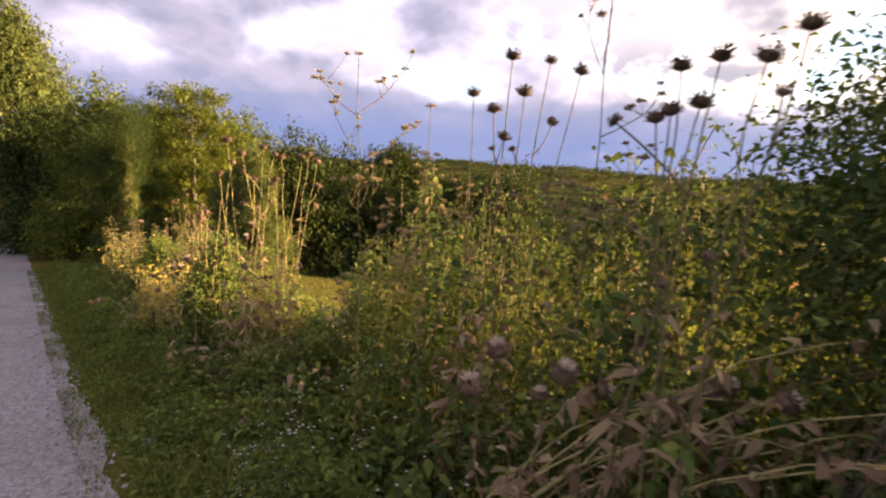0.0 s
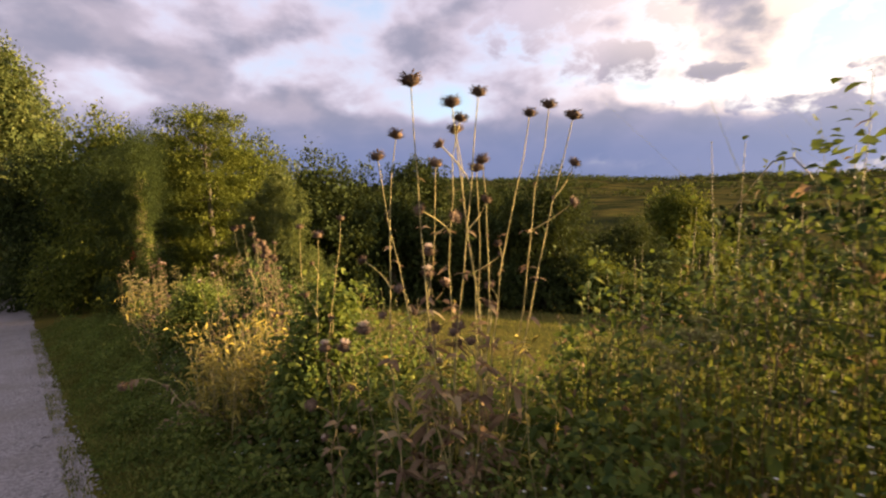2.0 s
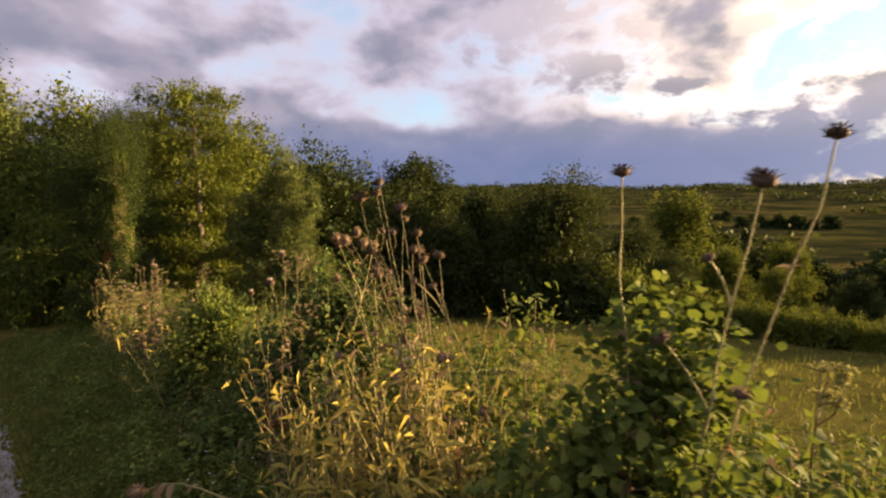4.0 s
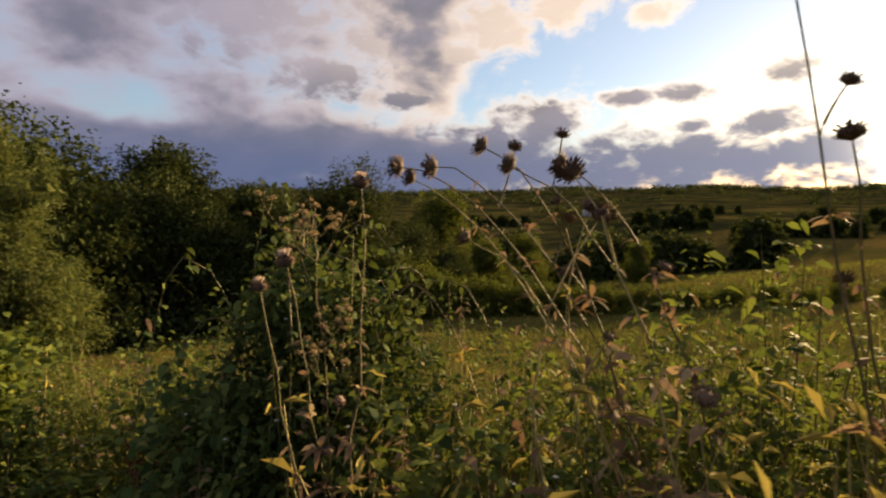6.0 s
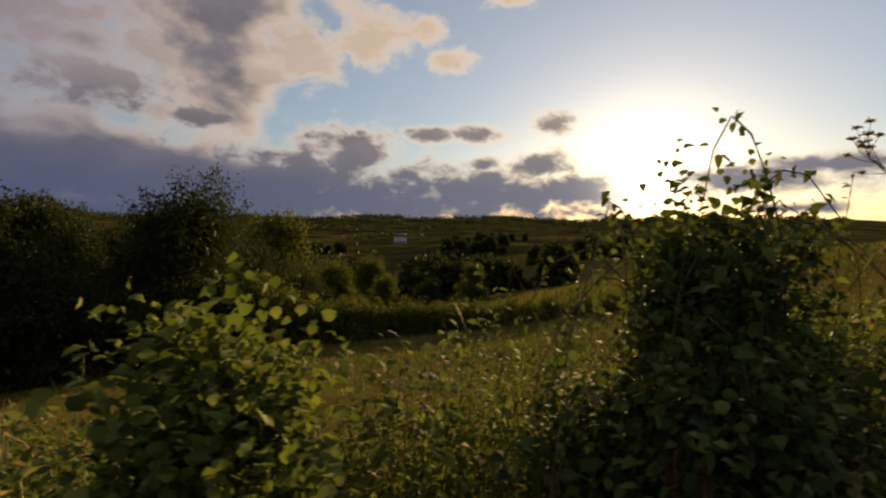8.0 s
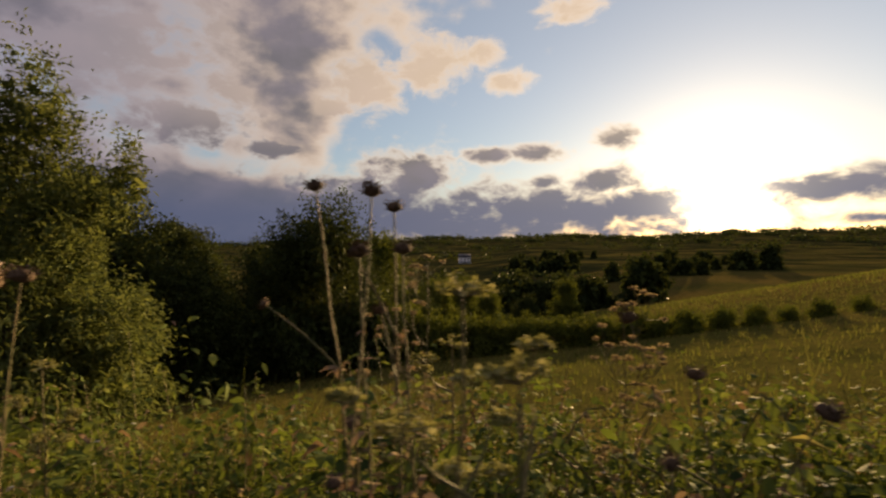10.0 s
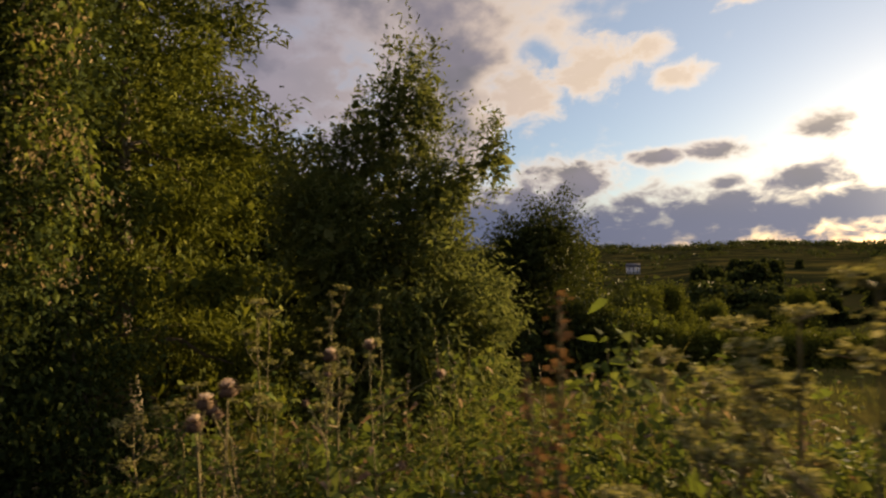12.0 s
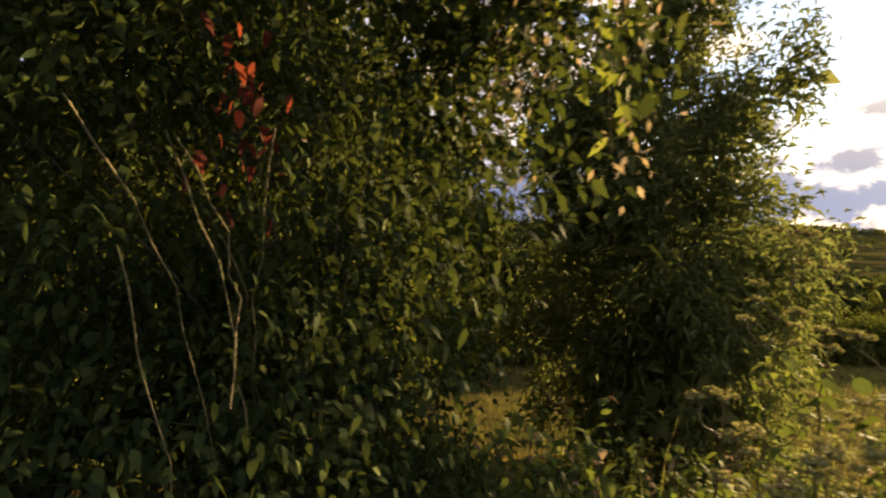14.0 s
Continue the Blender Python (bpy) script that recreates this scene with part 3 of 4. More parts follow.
def again(ob, x, y, turn, size):
    m = pose(x, y, float(land(x, y)) - 0.1, 0, 0, turn) @ Matrix.Scale(size, 4)
    c = copy_thing(ob, pose(0, 0, 0))
    c.matrix_basis = m
    return c


again(t1, 25.9, 30.6, 150, 1.0)
again(t1, 20.6, 27.4, 40, 0.88)
again(t2, 12.0, 23.6, 70, 0.9)
again(t2, 11.4, 27.5, 120, 1.1)
again(t2, 14.6, 22.4, 310, 0.72)
again(t2, 6.6, 26.5, 200, 0.9)
again(t3, 22.6, 22.8, 200, 0.9)
again(t3, 27.0, 20.6, 60, 0.8)
again(t3, 24.0, 16.6, 100, 0.5)
again(t4, 29.0, 16.0, 80, 0.5)
again(t3, 21.6, 15.2, 120, 0.36)
again(t4, 35.0, 14.6, 290, 0.55)
again(t4, 26.4, 12.6, 20, 0.34)
again(t3, 31.0, 10.4, 20, 0.34)
again(t4, 38.0, 7.0, 140, 0.4)

# hedge along the meadow's lower edge, and the bushes of the valley
h1 = tree("hedge_bush", (18.6, 16.2), 2.4, blob_lobes(31, 1.5, 2.6, 0.0, 9), "dark rounded bush in the hedge below the meadow", 31, M_TREE, 110, 44, 0.16, 0.5, 0.3, 0.08, "bush", "hedge below the meadow", 3, few=True)
for i in range(36):
    q = i / 35
    again(h1, 18.8 - 1.3 * q - 1.6 * q * q + 0.4 * math.sin(i * 3.1), 15.0 - 16.5 * q, i * 77, 0.72 - 0.58 * q ** 0.6 + 0.09 * math.sin(i * 2.3) * (1 - 0.6 * q))
rng = np.random.default_rng(40)
f1 = tree("valley_tree", (46, 24), 5.2, blob_lobes(41, 2.8, 5.6, 0.0, 8), "dark round tree down in the valley", 41, M_TREE_SHADE, 60, 22, 0.75, 0.6, 0.6, 0.15, "tree", "valley trees", few=True)
f2 = tree("valley_tree", (52, 12), 5.0, blob_lobes(42, 3.1, 4.8, 0.0, 8), "dark round tree down in the valley", 42, M_TREE_SHADE, 60, 22, 0.75, 0.6, 0.6, 0.15, "tree", "valley trees", few=True)
for i in range(24):
    a = rng.uniform(radians(42), radians(124))
    lane = (66, 92, 125, 170, 240, 330)[i % 6]
    r = lane * (1 + 0.18 * math.sin(a * 5 + lane)) + rng.normal(0, 4)
    turn = -a + rng.uniform(-0.45, 0.45)
    for n in range(5):
        step = (n - 2) * rng.uniform(3.0, 4.6) * (1 + r / 400)
        x, y = r * math.sin(a) + step * math.cos(turn), 12 + r * math.cos(a) + step * math.sin(turn)
        if x < 60 and y < 16:
            continue
        again(f1 if (i + n) % 2 else f2, x, y, rng.uniform(0, 360), rng.uniform(0.35, 0.85) * (1 + r / 600))

for i in range(13):
    f = i / 12
    again(f2 if i % 3 else f1, 41 + 20 * f + rng.normal(0, 1.5), 24 - 24 * f + rng.normal(0, 2), i * 61, rng.uniform(0.5, 0.85))


def far_woods():
    g = np.random.default_rng(44)
    b = Buf()
    k = 2600
    a = g.uniform(radians(30), radians(128), k)
    r = 480 + 1150 * g.uniform(0, 1, k) ** 0.6
    band = np.sin(a * 31 + r * 0.013) + np.sin(r * 0.021 + a * 7) + 0.7 * smooth(r, 1100, 1600)
    a, r = a[band > 0.35], r[band > 0.35]
    x, y = r * np.sin(a), r * np.cos(a)
    z = land(x, y)
    per = 26
    size = g.uniform(3.0, 6.0, len(x)) * (1 + r / 3000)
    p = np.repeat(np.stack([x, y, z + size * 0.5], 1), per, 0) + g.normal(0, 0.6, (len(x) * per, 3)) * np.repeat(size, per)[:, None] * (1.5, 1.5, 0.6)
    b.leaves(g, p, g.normal(0, 1, p.shape), np.repeat(size, per) * 0.7, np.repeat(size, per) * 0.5, 0, 0.1)
    ob = new("far_woods", b.mesh("far_woods", [M_TREE_SHADE]))
    tagged(ob, "distant dark woods and hedges on the valley's far side", "woods", kind="stuff")


far_woods()


def box(b, lo, hi, slot=0):
    v = [(x, y, z) for x in (lo[0], hi[0]) for y in (lo[1], hi[1]) for z in (lo[2], hi[2])]
    q = [(0, 1, 3, 2), (4, 6, 7, 5), (0, 4, 5, 1), (2, 3, 7, 6), (0, 2, 6, 4), (1, 5, 7, 3)]
    b.add(v, [t for f in q for t in ((f[0], f[1], f[2]), (f[0], f[2], f[3]))], slot)


def build_house():
    x, y = 420 * math.sin(radians(85.5)), 11.4 + 420 * math.cos(radians(85.5))
    e = thing("house", pose(x, y, float(land(x, y)), 0, 0, 8), "small white farmhouse with a slate roof among the valley trees", "house")
    b = Buf()
    box(b, (-4, -5, -0.5), (4, 5, 5.5))
    part("wall", b, M_WALL, e)
    b = Buf()
    v = [(-4.4, -5.4, 5.5), (4.4, -5.4, 5.5), (0, -5.4, 8.5), (-4.4, 5.4, 5.5), (4.4, 5.4, 5.5), (0, 5.4, 8.5)]
    b.add(v, [(0, 1, 2), (3, 5, 4), (0, 2, 5), (0, 5, 3), (1, 4, 5), (1, 5, 2), (0, 3, 4), (0, 4, 1)])
    part("roof", b, M_ROOF, e)
    for yy in (-3, 0, 3):
        for zz in (1.0, 3.4):
            b = Buf()
            box(b, (-4.06, yy - 0.5, zz), (-3.98, yy + 0.5, zz + 1.2))
            part("window", b, M_PANE, e)


build_house()

# ---------------------------------------------------------------- undergrowth
MOUNDS = [  # x, y, radius x, radius y, height
    (2.6, 1.2, 0.8, 1.3, 0.85), (2.9, 3.2, 0.8, 0.85, 0.8), (1.65, 8.6, 0.6, 0.7, 0.36), (2.0, -1.0, 0.7, 1.0, 0.6),
    (1.1, 10.2, 0.34, 0.36, 0.2), (1.2, 5.4, 0.26, 0.32, 0.5), (1.4, 11.6, 0.45, 0.8, 0.2),
    (2.6, 15.8, 0.8, 1.0, 0.12), (1.3, 16.6, 0.6, 0.6, 0.2), (2.2, 6.2, 0.5, 0.6, 0.16), (1.25, 13.6, 0.5, 0.9, 0.10),
    (2.6, 10.9, 0.8, 1.0, -0.42), (2.1, 16.9, 0.9, 1.0, -0.35), (2.4, 4.9, 0.8, 0.8, -0.3),
]


def cover(x, y):
    """The height of the weeds' top over the ground."""
    d = x - weed_x(y)
    h = 0.10 * smooth(d, 0.15, 0.5) + 0.30 * smooth(d, 0.5, 1.1) + 0.34 * smooth(d, 1.0, 1.9)
    h = h * (1 - 0.85 * smooth(d, 2.3, 3.3))
    h = h * (0.85 + 0.4 * np.sin(x * 4.1 + y * 1.7) * np.sin(y * 3.3 - x) + 0.32 * np.sin(x * 9 + y * 5) * np.sin(y * 11 - x * 4))
    for mx, my, rx, ry, mh in MOUNDS:
        q = ((x - mx) / rx) ** 2 + ((y - my) / ry) ** 2
        h = h + mh * np.exp(-q ** 1.5 * 0.7) * (0.92 + 0.16 * np.sin(x * 8 + 2 * y) * np.sin(y * 7 - x))
    return np.maximum(h, 0.04)


def scatter(g, k, d0, d1, y0, y1, power=1.0):
    y = g.uniform(y0, y1, k)
    x = weed_x(np.minimum(y, 17)) + d0 + (d1 - d0) * g.uniform(0, 1, k) ** power
    return x, y


def mound_share(x, y):
    q = np.zeros_like(x)
    for mx, my, rx, ry, mh in MOUNDS[:7]:
        q = np.maximum(q, np.exp(-(((x - mx) / rx) ** 2 + ((y - my) / ry) ** 2) * 0.8))
    return q


def build_undergrowth():
    g = np.random.default_rng(50)
    k = 250000
    x, y = scatter(g, k, 0.35, 4.6, -4.5, 19.0, 1.2)
    keep = (x - weed_x(y) < 3.1 + 0.5 * np.sin(y * 1.9) + g.normal(0, 0.25, k)) & (y > -3.4 + g.normal(0, 0.6, k)) | (mound_share(x, y) > 0.25)
    x, y = x[keep], y[keep]
    k = len(x)
    h = cover(x, y)
    f = 1 - g.uniform(0, 1, k) ** 1.7 * 0.95
    p = np.stack([x, y, land(x, y) + h * f * (1 + g.normal(0, 0.07, k))], 1)
    bram = g.uniform(0, 1, k) < mound_share(x, y) * 1.15
    d = unit(g.normal(0, 1, (k, 3)) * (1, 1, 0.45) + (0, 0, 0.15))
    near = (x < 3.2) & (f > 0.55)
    weeds, bushes = Buf(), Buf()
    for b, pick, l0, l1, w in ((weeds, ~bram, 0.025, 0.075, 0.42), (bushes, bram, 0.028, 0.062, 0.62)):
        for fine in (False, True):
            m = pick & (near == fine)
            ln = g.uniform(l0, l1, m.sum()) * (0.55 + 0.9 * smooth(np.sin(p[m][:, 0] * 5.3 + 1) * np.sin(p[m][:, 1] * 4.1 + p[m][:, 0]), -0.7, 0.8))
            dead = g.uniform(0, 1, m.sum()) < (0.06 if w < 0.5 else 0.03)
            q = p[m]
            b.leaves(g, q[~dead], d[m][~dead], ln[~dead], ln[~dead] * w, 0, 0.25, fine)
            b.leaves(g, q[dead], d[m][dead], ln[dead] * 1.1, ln[dead] * w, 1, 0.6, fine)
    # low leaves over the verge
    k = 90000
    y = g.uniform(-3, 19, k)
    x = edge_x(y) + 0.03 + (weed_x(y) + 0.6 - edge_x(y)) * g.uniform(0, 1, k) ** 0.8
    patch = smooth(np.sin(x * 7 + y * 2.3) * np.sin(y * 3.9 - x * 2) + g.normal(0, 0.45, k), -0.6, 0.9)
    hh = (0.02 + 0.24 * smooth(x - edge_x(y), 0.08, 0.6)) * (0.3 + patch)
    p = np.stack([x, y, land(x, y) + hh * g.uniform(0.2, 1.0, k)], 1)
    ln = g.uniform(0.018, 0.05, k) * (0.6 + 0.6 * patch)
    weeds.leaves(g, p, g.normal(0, 1, (k, 3)) * (1, 1, 0.5) + (0, 0, 0.2), ln, ln * g.uniform(0.3, 0.7, k), 0, 0.3)
    # large shaded leaves low inside the mass
    k = 16000
    x, y = scatter(g, k, 0.7, 3.4, -2.5, 19.0, 1.0)
    h = cover(x, y)
    p = np.stack([x, y, land(x, y) + h * g.uniform(0.05, 0.6, k)], 1)
    ln = g.uniform(0.06, 0.12, k)
    weeds.leaves(g, p, g.normal(0, 1, (k, 3)), ln, ln * 0.55, 0, 0.3)
    # upright leafy stems that stand out of the mass
    for i in range(750):
        xx, yy = scatter(g, 1, 0.7, 3.3, -2.2, 18.6, 1.1)
        z, hh = float(land(xx, yy)[0]), float(cover(xx, yy)[0])
        top = hh * g.uniform(0.9, 1.12) + g.uniform(0.0, 0.16)
        line = bow((xx[0], yy[0], z), (xx[0] + g.normal(0, 0.08), yy[0] + g.normal(0, 0.08), z + top), g.normal(0, 0.03), 9, (1, 0, 0), 0.004, g)
        weeds.tube(line, np.linspace(0.0045, 0.0015, 9), 3, 2)
        n = 26
        f = g.uniform(0.35, 1.0, n)
        p = np.stack([np.interp(f * 8, np.arange(9), line[:, c]) for c in range(3)], 1)
        ln = g.uniform(0.035, 0.085, n) * (1.25 - 0.8 * f)
        weeds.leaves(g, p, g.normal(0, 1, (n, 3)) * (1, 1, 0.25) + (0, 0, 0.3), ln, ln * g.uniform(0.25, 0.55), int(g.uniform() < 0.16), 0.35, True)
    # stalks that carry the leaves
    k = 2000
    x, y = scatter(g, k, 0.5, 3.6, -2.4, 18.8, 1.2)
    h = cover(x, y)
    for i in range(k):
        z = float(land(x[i], y[i]))
        top = (x[i] + g.normal(0, 0.07), y[i] + g.normal(0, 0.07), z + h[i] * g.uniform(0.8, 1.12))
        weeds.tube(bow((x[i], y[i], z - 0.02), top, g.normal(0, 0.04), 4, (1, 0, 0)), np.linspace(0.0045, 0.0018, 4), 3, 2)
    ob = new("weeds", weeds.mesh("weeds", [M_WEED, M_BROWNLEAF, M_STEM]))
    tagged(ob, "dense green wayside weeds and nettles with some withered leaves", "weeds", kind="stuff")
    # arching canes
    for mx, my, rx, ry, mh in MOUNDS[:7]:
        for i in range(26):
            a = g.uniform(0, 2 * math.pi)
            c, r1 = np.array([mx + g.normal(0, 0.2) * rx, my + g.normal(0, 0.3) * ry]), g.uniform(0.6, 1.25)
            e = c + np.array([math.cos(a) * rx, math.sin(a) * ry]) * r1
            z0, z1 = float(land(*c)), float(land(*e))
            top = float(cover(c[0], c[1]))
            line = bow((c[0], c[1], z0 + top * 0.4), (e[0], e[1], z1 + 0.35 * top), top * g.uniform(0.55, 0.85), 12, None, 0.012, g)
            bushes.tube(line, np.linspace(0.005, 0.002, 12), 4, 2)
            pts = np.repeat(line[2:], 3, 0) + g.normal(0, 0.02, (30, 3))
            ln = g.uniform(0.03, 0.055, 30)
            bushes.leaves(g, pts, g.normal(0, 1, (30, 3)), ln, ln * 0.62, 0, 0.3, True)
    ob = new("brambles", bushes.mesh("brambles", [M_BRAMBLE, M_BROWNLEAF, M_STEM]))
    tagged(ob, "tangled mounds of green bramble with arching canes", "bramble", kind="stuff")


build_undergrowth()


def build_grass():
    g = np.random.default_rng(60)
    b = Buf()
    k = 60000
    y = g.uniform(-4.0, 19, k)
    x = edge_x(y) - 0.14 + (weed_x(y) + 1.3 - edge_x(y)) * g.uniform(0, 1, k) ** 1.2
    hh = g.uniform(0.04, 0.17, k) * (0.45 + smooth(x - edge_x(y), 0, 0.5)) * (0.75 + 0.5 * np.sin(x * 6 + y * 3.1) * np.sin(y * 4.7))
    b.blades(g, np.stack([x, y, land(x, y)], 1), hh, g.uniform(0.004, 0.008, k), g.uniform(0.2, 1.0, k), 0)
    k = 9000
    y = g.uniform(3, 40, k)
    x = edge_x(y) - 2.65 - np.abs(g.normal(0, 0.8, k))
    b.blades(g, np.stack([x, y, land(x, y)], 1), g.uniform(0.06, 0.3, k), 0.008, g.uniform(0.2, 0.9, k), 0)
    # tall grasses among the weeds
    k = 9000
    x, y = scatter(g, k, 0.8, 3.8, -2.5, 19, 1.1)
    h = cover(x, y)
    z = land(x, y)
    b.blades(g, np.stack([x, y, z], 1), h * g.uniform(0.7, 1.35, k), 0.006, g.uniform(0.1, 0.6, k), (0))
    ob = new("grass", b.mesh("grass", [M_GRASS]))
    tagged(ob, "rough green verge grass along the track", "grass", kind="stuff")
    # the meadow's sward
    b = Buf()
    k = 36000
    x = 4.5 + 34 * g.uniform(0, 1, k) ** 1.5
    y = g.uniform(-18, 30, k)
    b.blades(g, np.stack([x, y, land(x, y) - 0.01], 1), g.uniform(0.04, 0.13, k) * (1 + x / 30), 0.010 + x * 0.0008, g.uniform(0.3, 1.1, k), 0)
    ob = new("meadow_grass", b.mesh("meadow_grass", [M_GRASS]))
    tagged(ob, "short tufted meadow grass turning ochre", "grass", kind="stuff")
    # golden dry stalks
    b = Buf()
    for cx, cy, r, k in ((0.98, 6.45, 0.2, 130), (0.8, 6.7, 0.18, 60), (0.3, 14.0, 0.16, 60), (1.5, 4.3, 0.3, 40), (1.3, 7.4, 0.3, 50), (0.8, 10.6, 0.3, 40)):
        for i in range(k):
            x0, y0 = cx + g.normal(0, r), cy + g.normal(0, r)
            x0 = max(x0, float(weed_x(y0)) + g.uniform(0.4, 0.7))
            z0, hgt = float(land(x0, y0)), g.uniform(0.4, 0.98)
            top = (x0 + g.normal(0, 0.14), y0 + g.normal(0, 0.14), z0 + hgt)
            line = bow((x0, y0, z0 - 0.02), top, g.normal(0, 0.05), 5, (1, 0, 0))
            b.tube(line, np.linspace(0.004, 0.0015, 5), 3, 1)
            pts = line[1:][g.integers(0, 4, 9)] + g.normal(0, 0.015, (9, 3))
            ln = g.uniform(0.03, 0.12, 9)
            b.leaves(g, pts, g.normal(0, 1, (9, 3)) + (0, 0, 0.6), ln, ln * 0.2, 0, 0.3)
    ob = new("dry_stalks", b.mesh("dry_stalks", [M_STRAW, M_DRYSTEM]))
    tagged(ob, "golden dry grass stalks and seed stems beside the track", "dry grass", kind="stuff")
    # small white flowers on top of the weeds
    b = Buf()
    k = 420
    x, y = scatter(g, k, 0.55, 1.7, 0.2, 16, 1.0)
    x, y = np.r_[x, g.normal(0.92, 0.17, 420)], np.r_[y, g.normal(1.95, 0.35, 420)]
    k = len(x)
    z = land(x, y) + cover(x, y) * g.uniform(0.9, 1.1, k) + 0.02
    for i in range(k):
        c = np.array([x[i], y[i], z[i]])
        n5 = 6
        a = np.arange(n5) * 2 * math.pi / n5 + g.uniform(0, 1)
        d = np.stack([np.cos(a), np.sin(a), 0.25 + 0 * a], 1)
        b.leaves(g, np.repeat(c[None], n5, 0), d, 0.010, 0.007, 0, 0.1)
        b.tube(bow(c, c - (g.normal(0, 0.02), 0, 0.12), 0.0, 3), 0.0012, 3, 1)
    ob = new("wild_flowers", b.mesh("wild_flowers", [M_WHITE, M_STEM]))
    tagged(ob, "tiny white daisy-like flowers scattered over the weeds", "flowers", kind="stuff")


build_grass()

# ---------------------------------------------------------------- single plants


def spiky_head(g, c, axis, r, down=False):
    """A thistle head: a bowl of pointed bracts, with or without a cushion of down. Two buffers."""
    axis = unit(np.array(axis, float))
    side = unit(np.cross(axis, (0.3, 1, 0.2)))
    other = np.cross(axis, side)
    b = Buf()
    rings = [(-0.55, 0.28), (-0.3, 0.85), (0.0, 1.0), (0.35, 0.9), (0.6, 0.62)]
    pts, rad = [np.array(c) + axis * r * h for h, _ in rings], [r * w for _, w in rings]
    v, t, n = [], [], 9
    for p, w in zip(pts, rad):
        for j in range(n):
            a = 2 * math.pi * j / n
            v.append(p + (side * math.cos(a) + other * math.sin(a)) * w)
    for i in range(len(rings) - 1):
        for j in range(n):
            a, e = i * n + j, i * n + (j + 1) % n
            t += [[a, e, e + n], [a, e + n, a + n]]
    v += [pts[0] - axis * r * 0.1, pts[-1] + axis * r * 0.12]
    for j in range(n):
        t += [[len(v) - 2, (j + 1) % n, j], [len(v) - 1, (len(rings) - 1) * n + j, (len(rings) - 1) * n + (j + 1) % n]]
    b.add(v, t)
    k = 105
    a, h = g.uniform(0, 2 * math.pi, k), g.uniform(-0.45, 0.7, k)
    w = np.interp(h, [q[0] for q in rings], [q[1] for q in rings])
    out = np.cos(a)[:, None] * side + np.sin(a)[:, None] * other
    p = np.array(c) + axis * (h * r)[:, None] + out * (w * r * 0.9)[:, None]
    ln = r * g.uniform(0.45, 0.95, k)
    b.leaves(g, p, out + axis * (0.35 + 0.5 * h)[:, None], ln, ln * 0.28, 0, 0.0, False, axis + 0 * p)
    d = Buf()
    if down:
        k = 130
        q = unit(g.normal(0, 1, (k, 3)))
        q = unit(q + axis * 1.3)
        p = np.array(c) + axis * r * 0.45 + q * r * 0.25
        d.leaves(g, p, q, r * g.uniform(0.6, 1.15, k), r * 0.16, 0, 0.0)
    return b, d


def thistle(x, y, stems, seed, label, dry=False, group="tall thistles", head=0.033):
    """Stems: (lean x, lean y, height, bow, down). Each carries a head and, lower, side heads; ragged leaves below."""
    g = np.random.default_rng(seed)
    e = thing("thistle", pose(x, y, float(land(x, y))), label, "thistle", group)
    mat = M_DRYSTEM if dry else M_STEM
    for lx, ly, hgt, sag, down in stems:
        f = g.normal(0, 0.09, 2)
        line = bow((f[0], f[1], -0.03), (lx, ly, hgt), sag, 12, (0, 0, 1) if abs(lx) + abs(ly) > 0.5 else (g.normal(0, 1), g.normal(0, 1), 0), 0.006, g)
        b = Buf()
        b.tube(line, np.linspace(0.0048, 0.0022, 12), 5)
        ends = [(line[-1], line[-1] - line[-2], head * g.uniform(0.8, 1.15), down)]
        for j in range(g.integers(0, 3)):
            i = int(g.integers(5, 10))
            tip = line[i] + np.array([g.normal(0, 0.09), g.normal(0, 0.09), g.uniform(0.08, 0.2)])
            b.tube(bow(line[i], tip, 0.02, 5, (1, 0, 0)), np.linspace(0.004, 0.0025, 5), 4)
            ends.append((tip, tip - line[i], head * g.uniform(0.5, 0.75), down and j == 0))
        part("stem", b, mat, e, smooth=True)
        for c, ax, r, dn in ends:
            hb, db = spiky_head(g, c, ax, r, dn)
            hd = part("flower_head", hb, M_HEAD, e)
            if db.count:
                part("down", db, M_DOWN, hd, "pale fluffy seed down")
        b = Buf()
        k = 60
        i = np.minimum(g.integers(0, 10, k), g.integers(0, 11, k))
        p = line[i] + g.normal(0, 0.006, (k, 3))
        ln = g.uniform(0.05, 0.15, k) * (1.15 - i / 11)
        b.leaves(g, p, unit(g.normal(0, 1, (k, 3)) * (1, 1, 0.3) + (0, 0, 0.35)), ln, ln * 0.3, 0, 0.5, True)
        part("leaf_sprays", b, M_BROWNLEAF if g.uniform() < 0.75 else M_WEED, e)
    return e


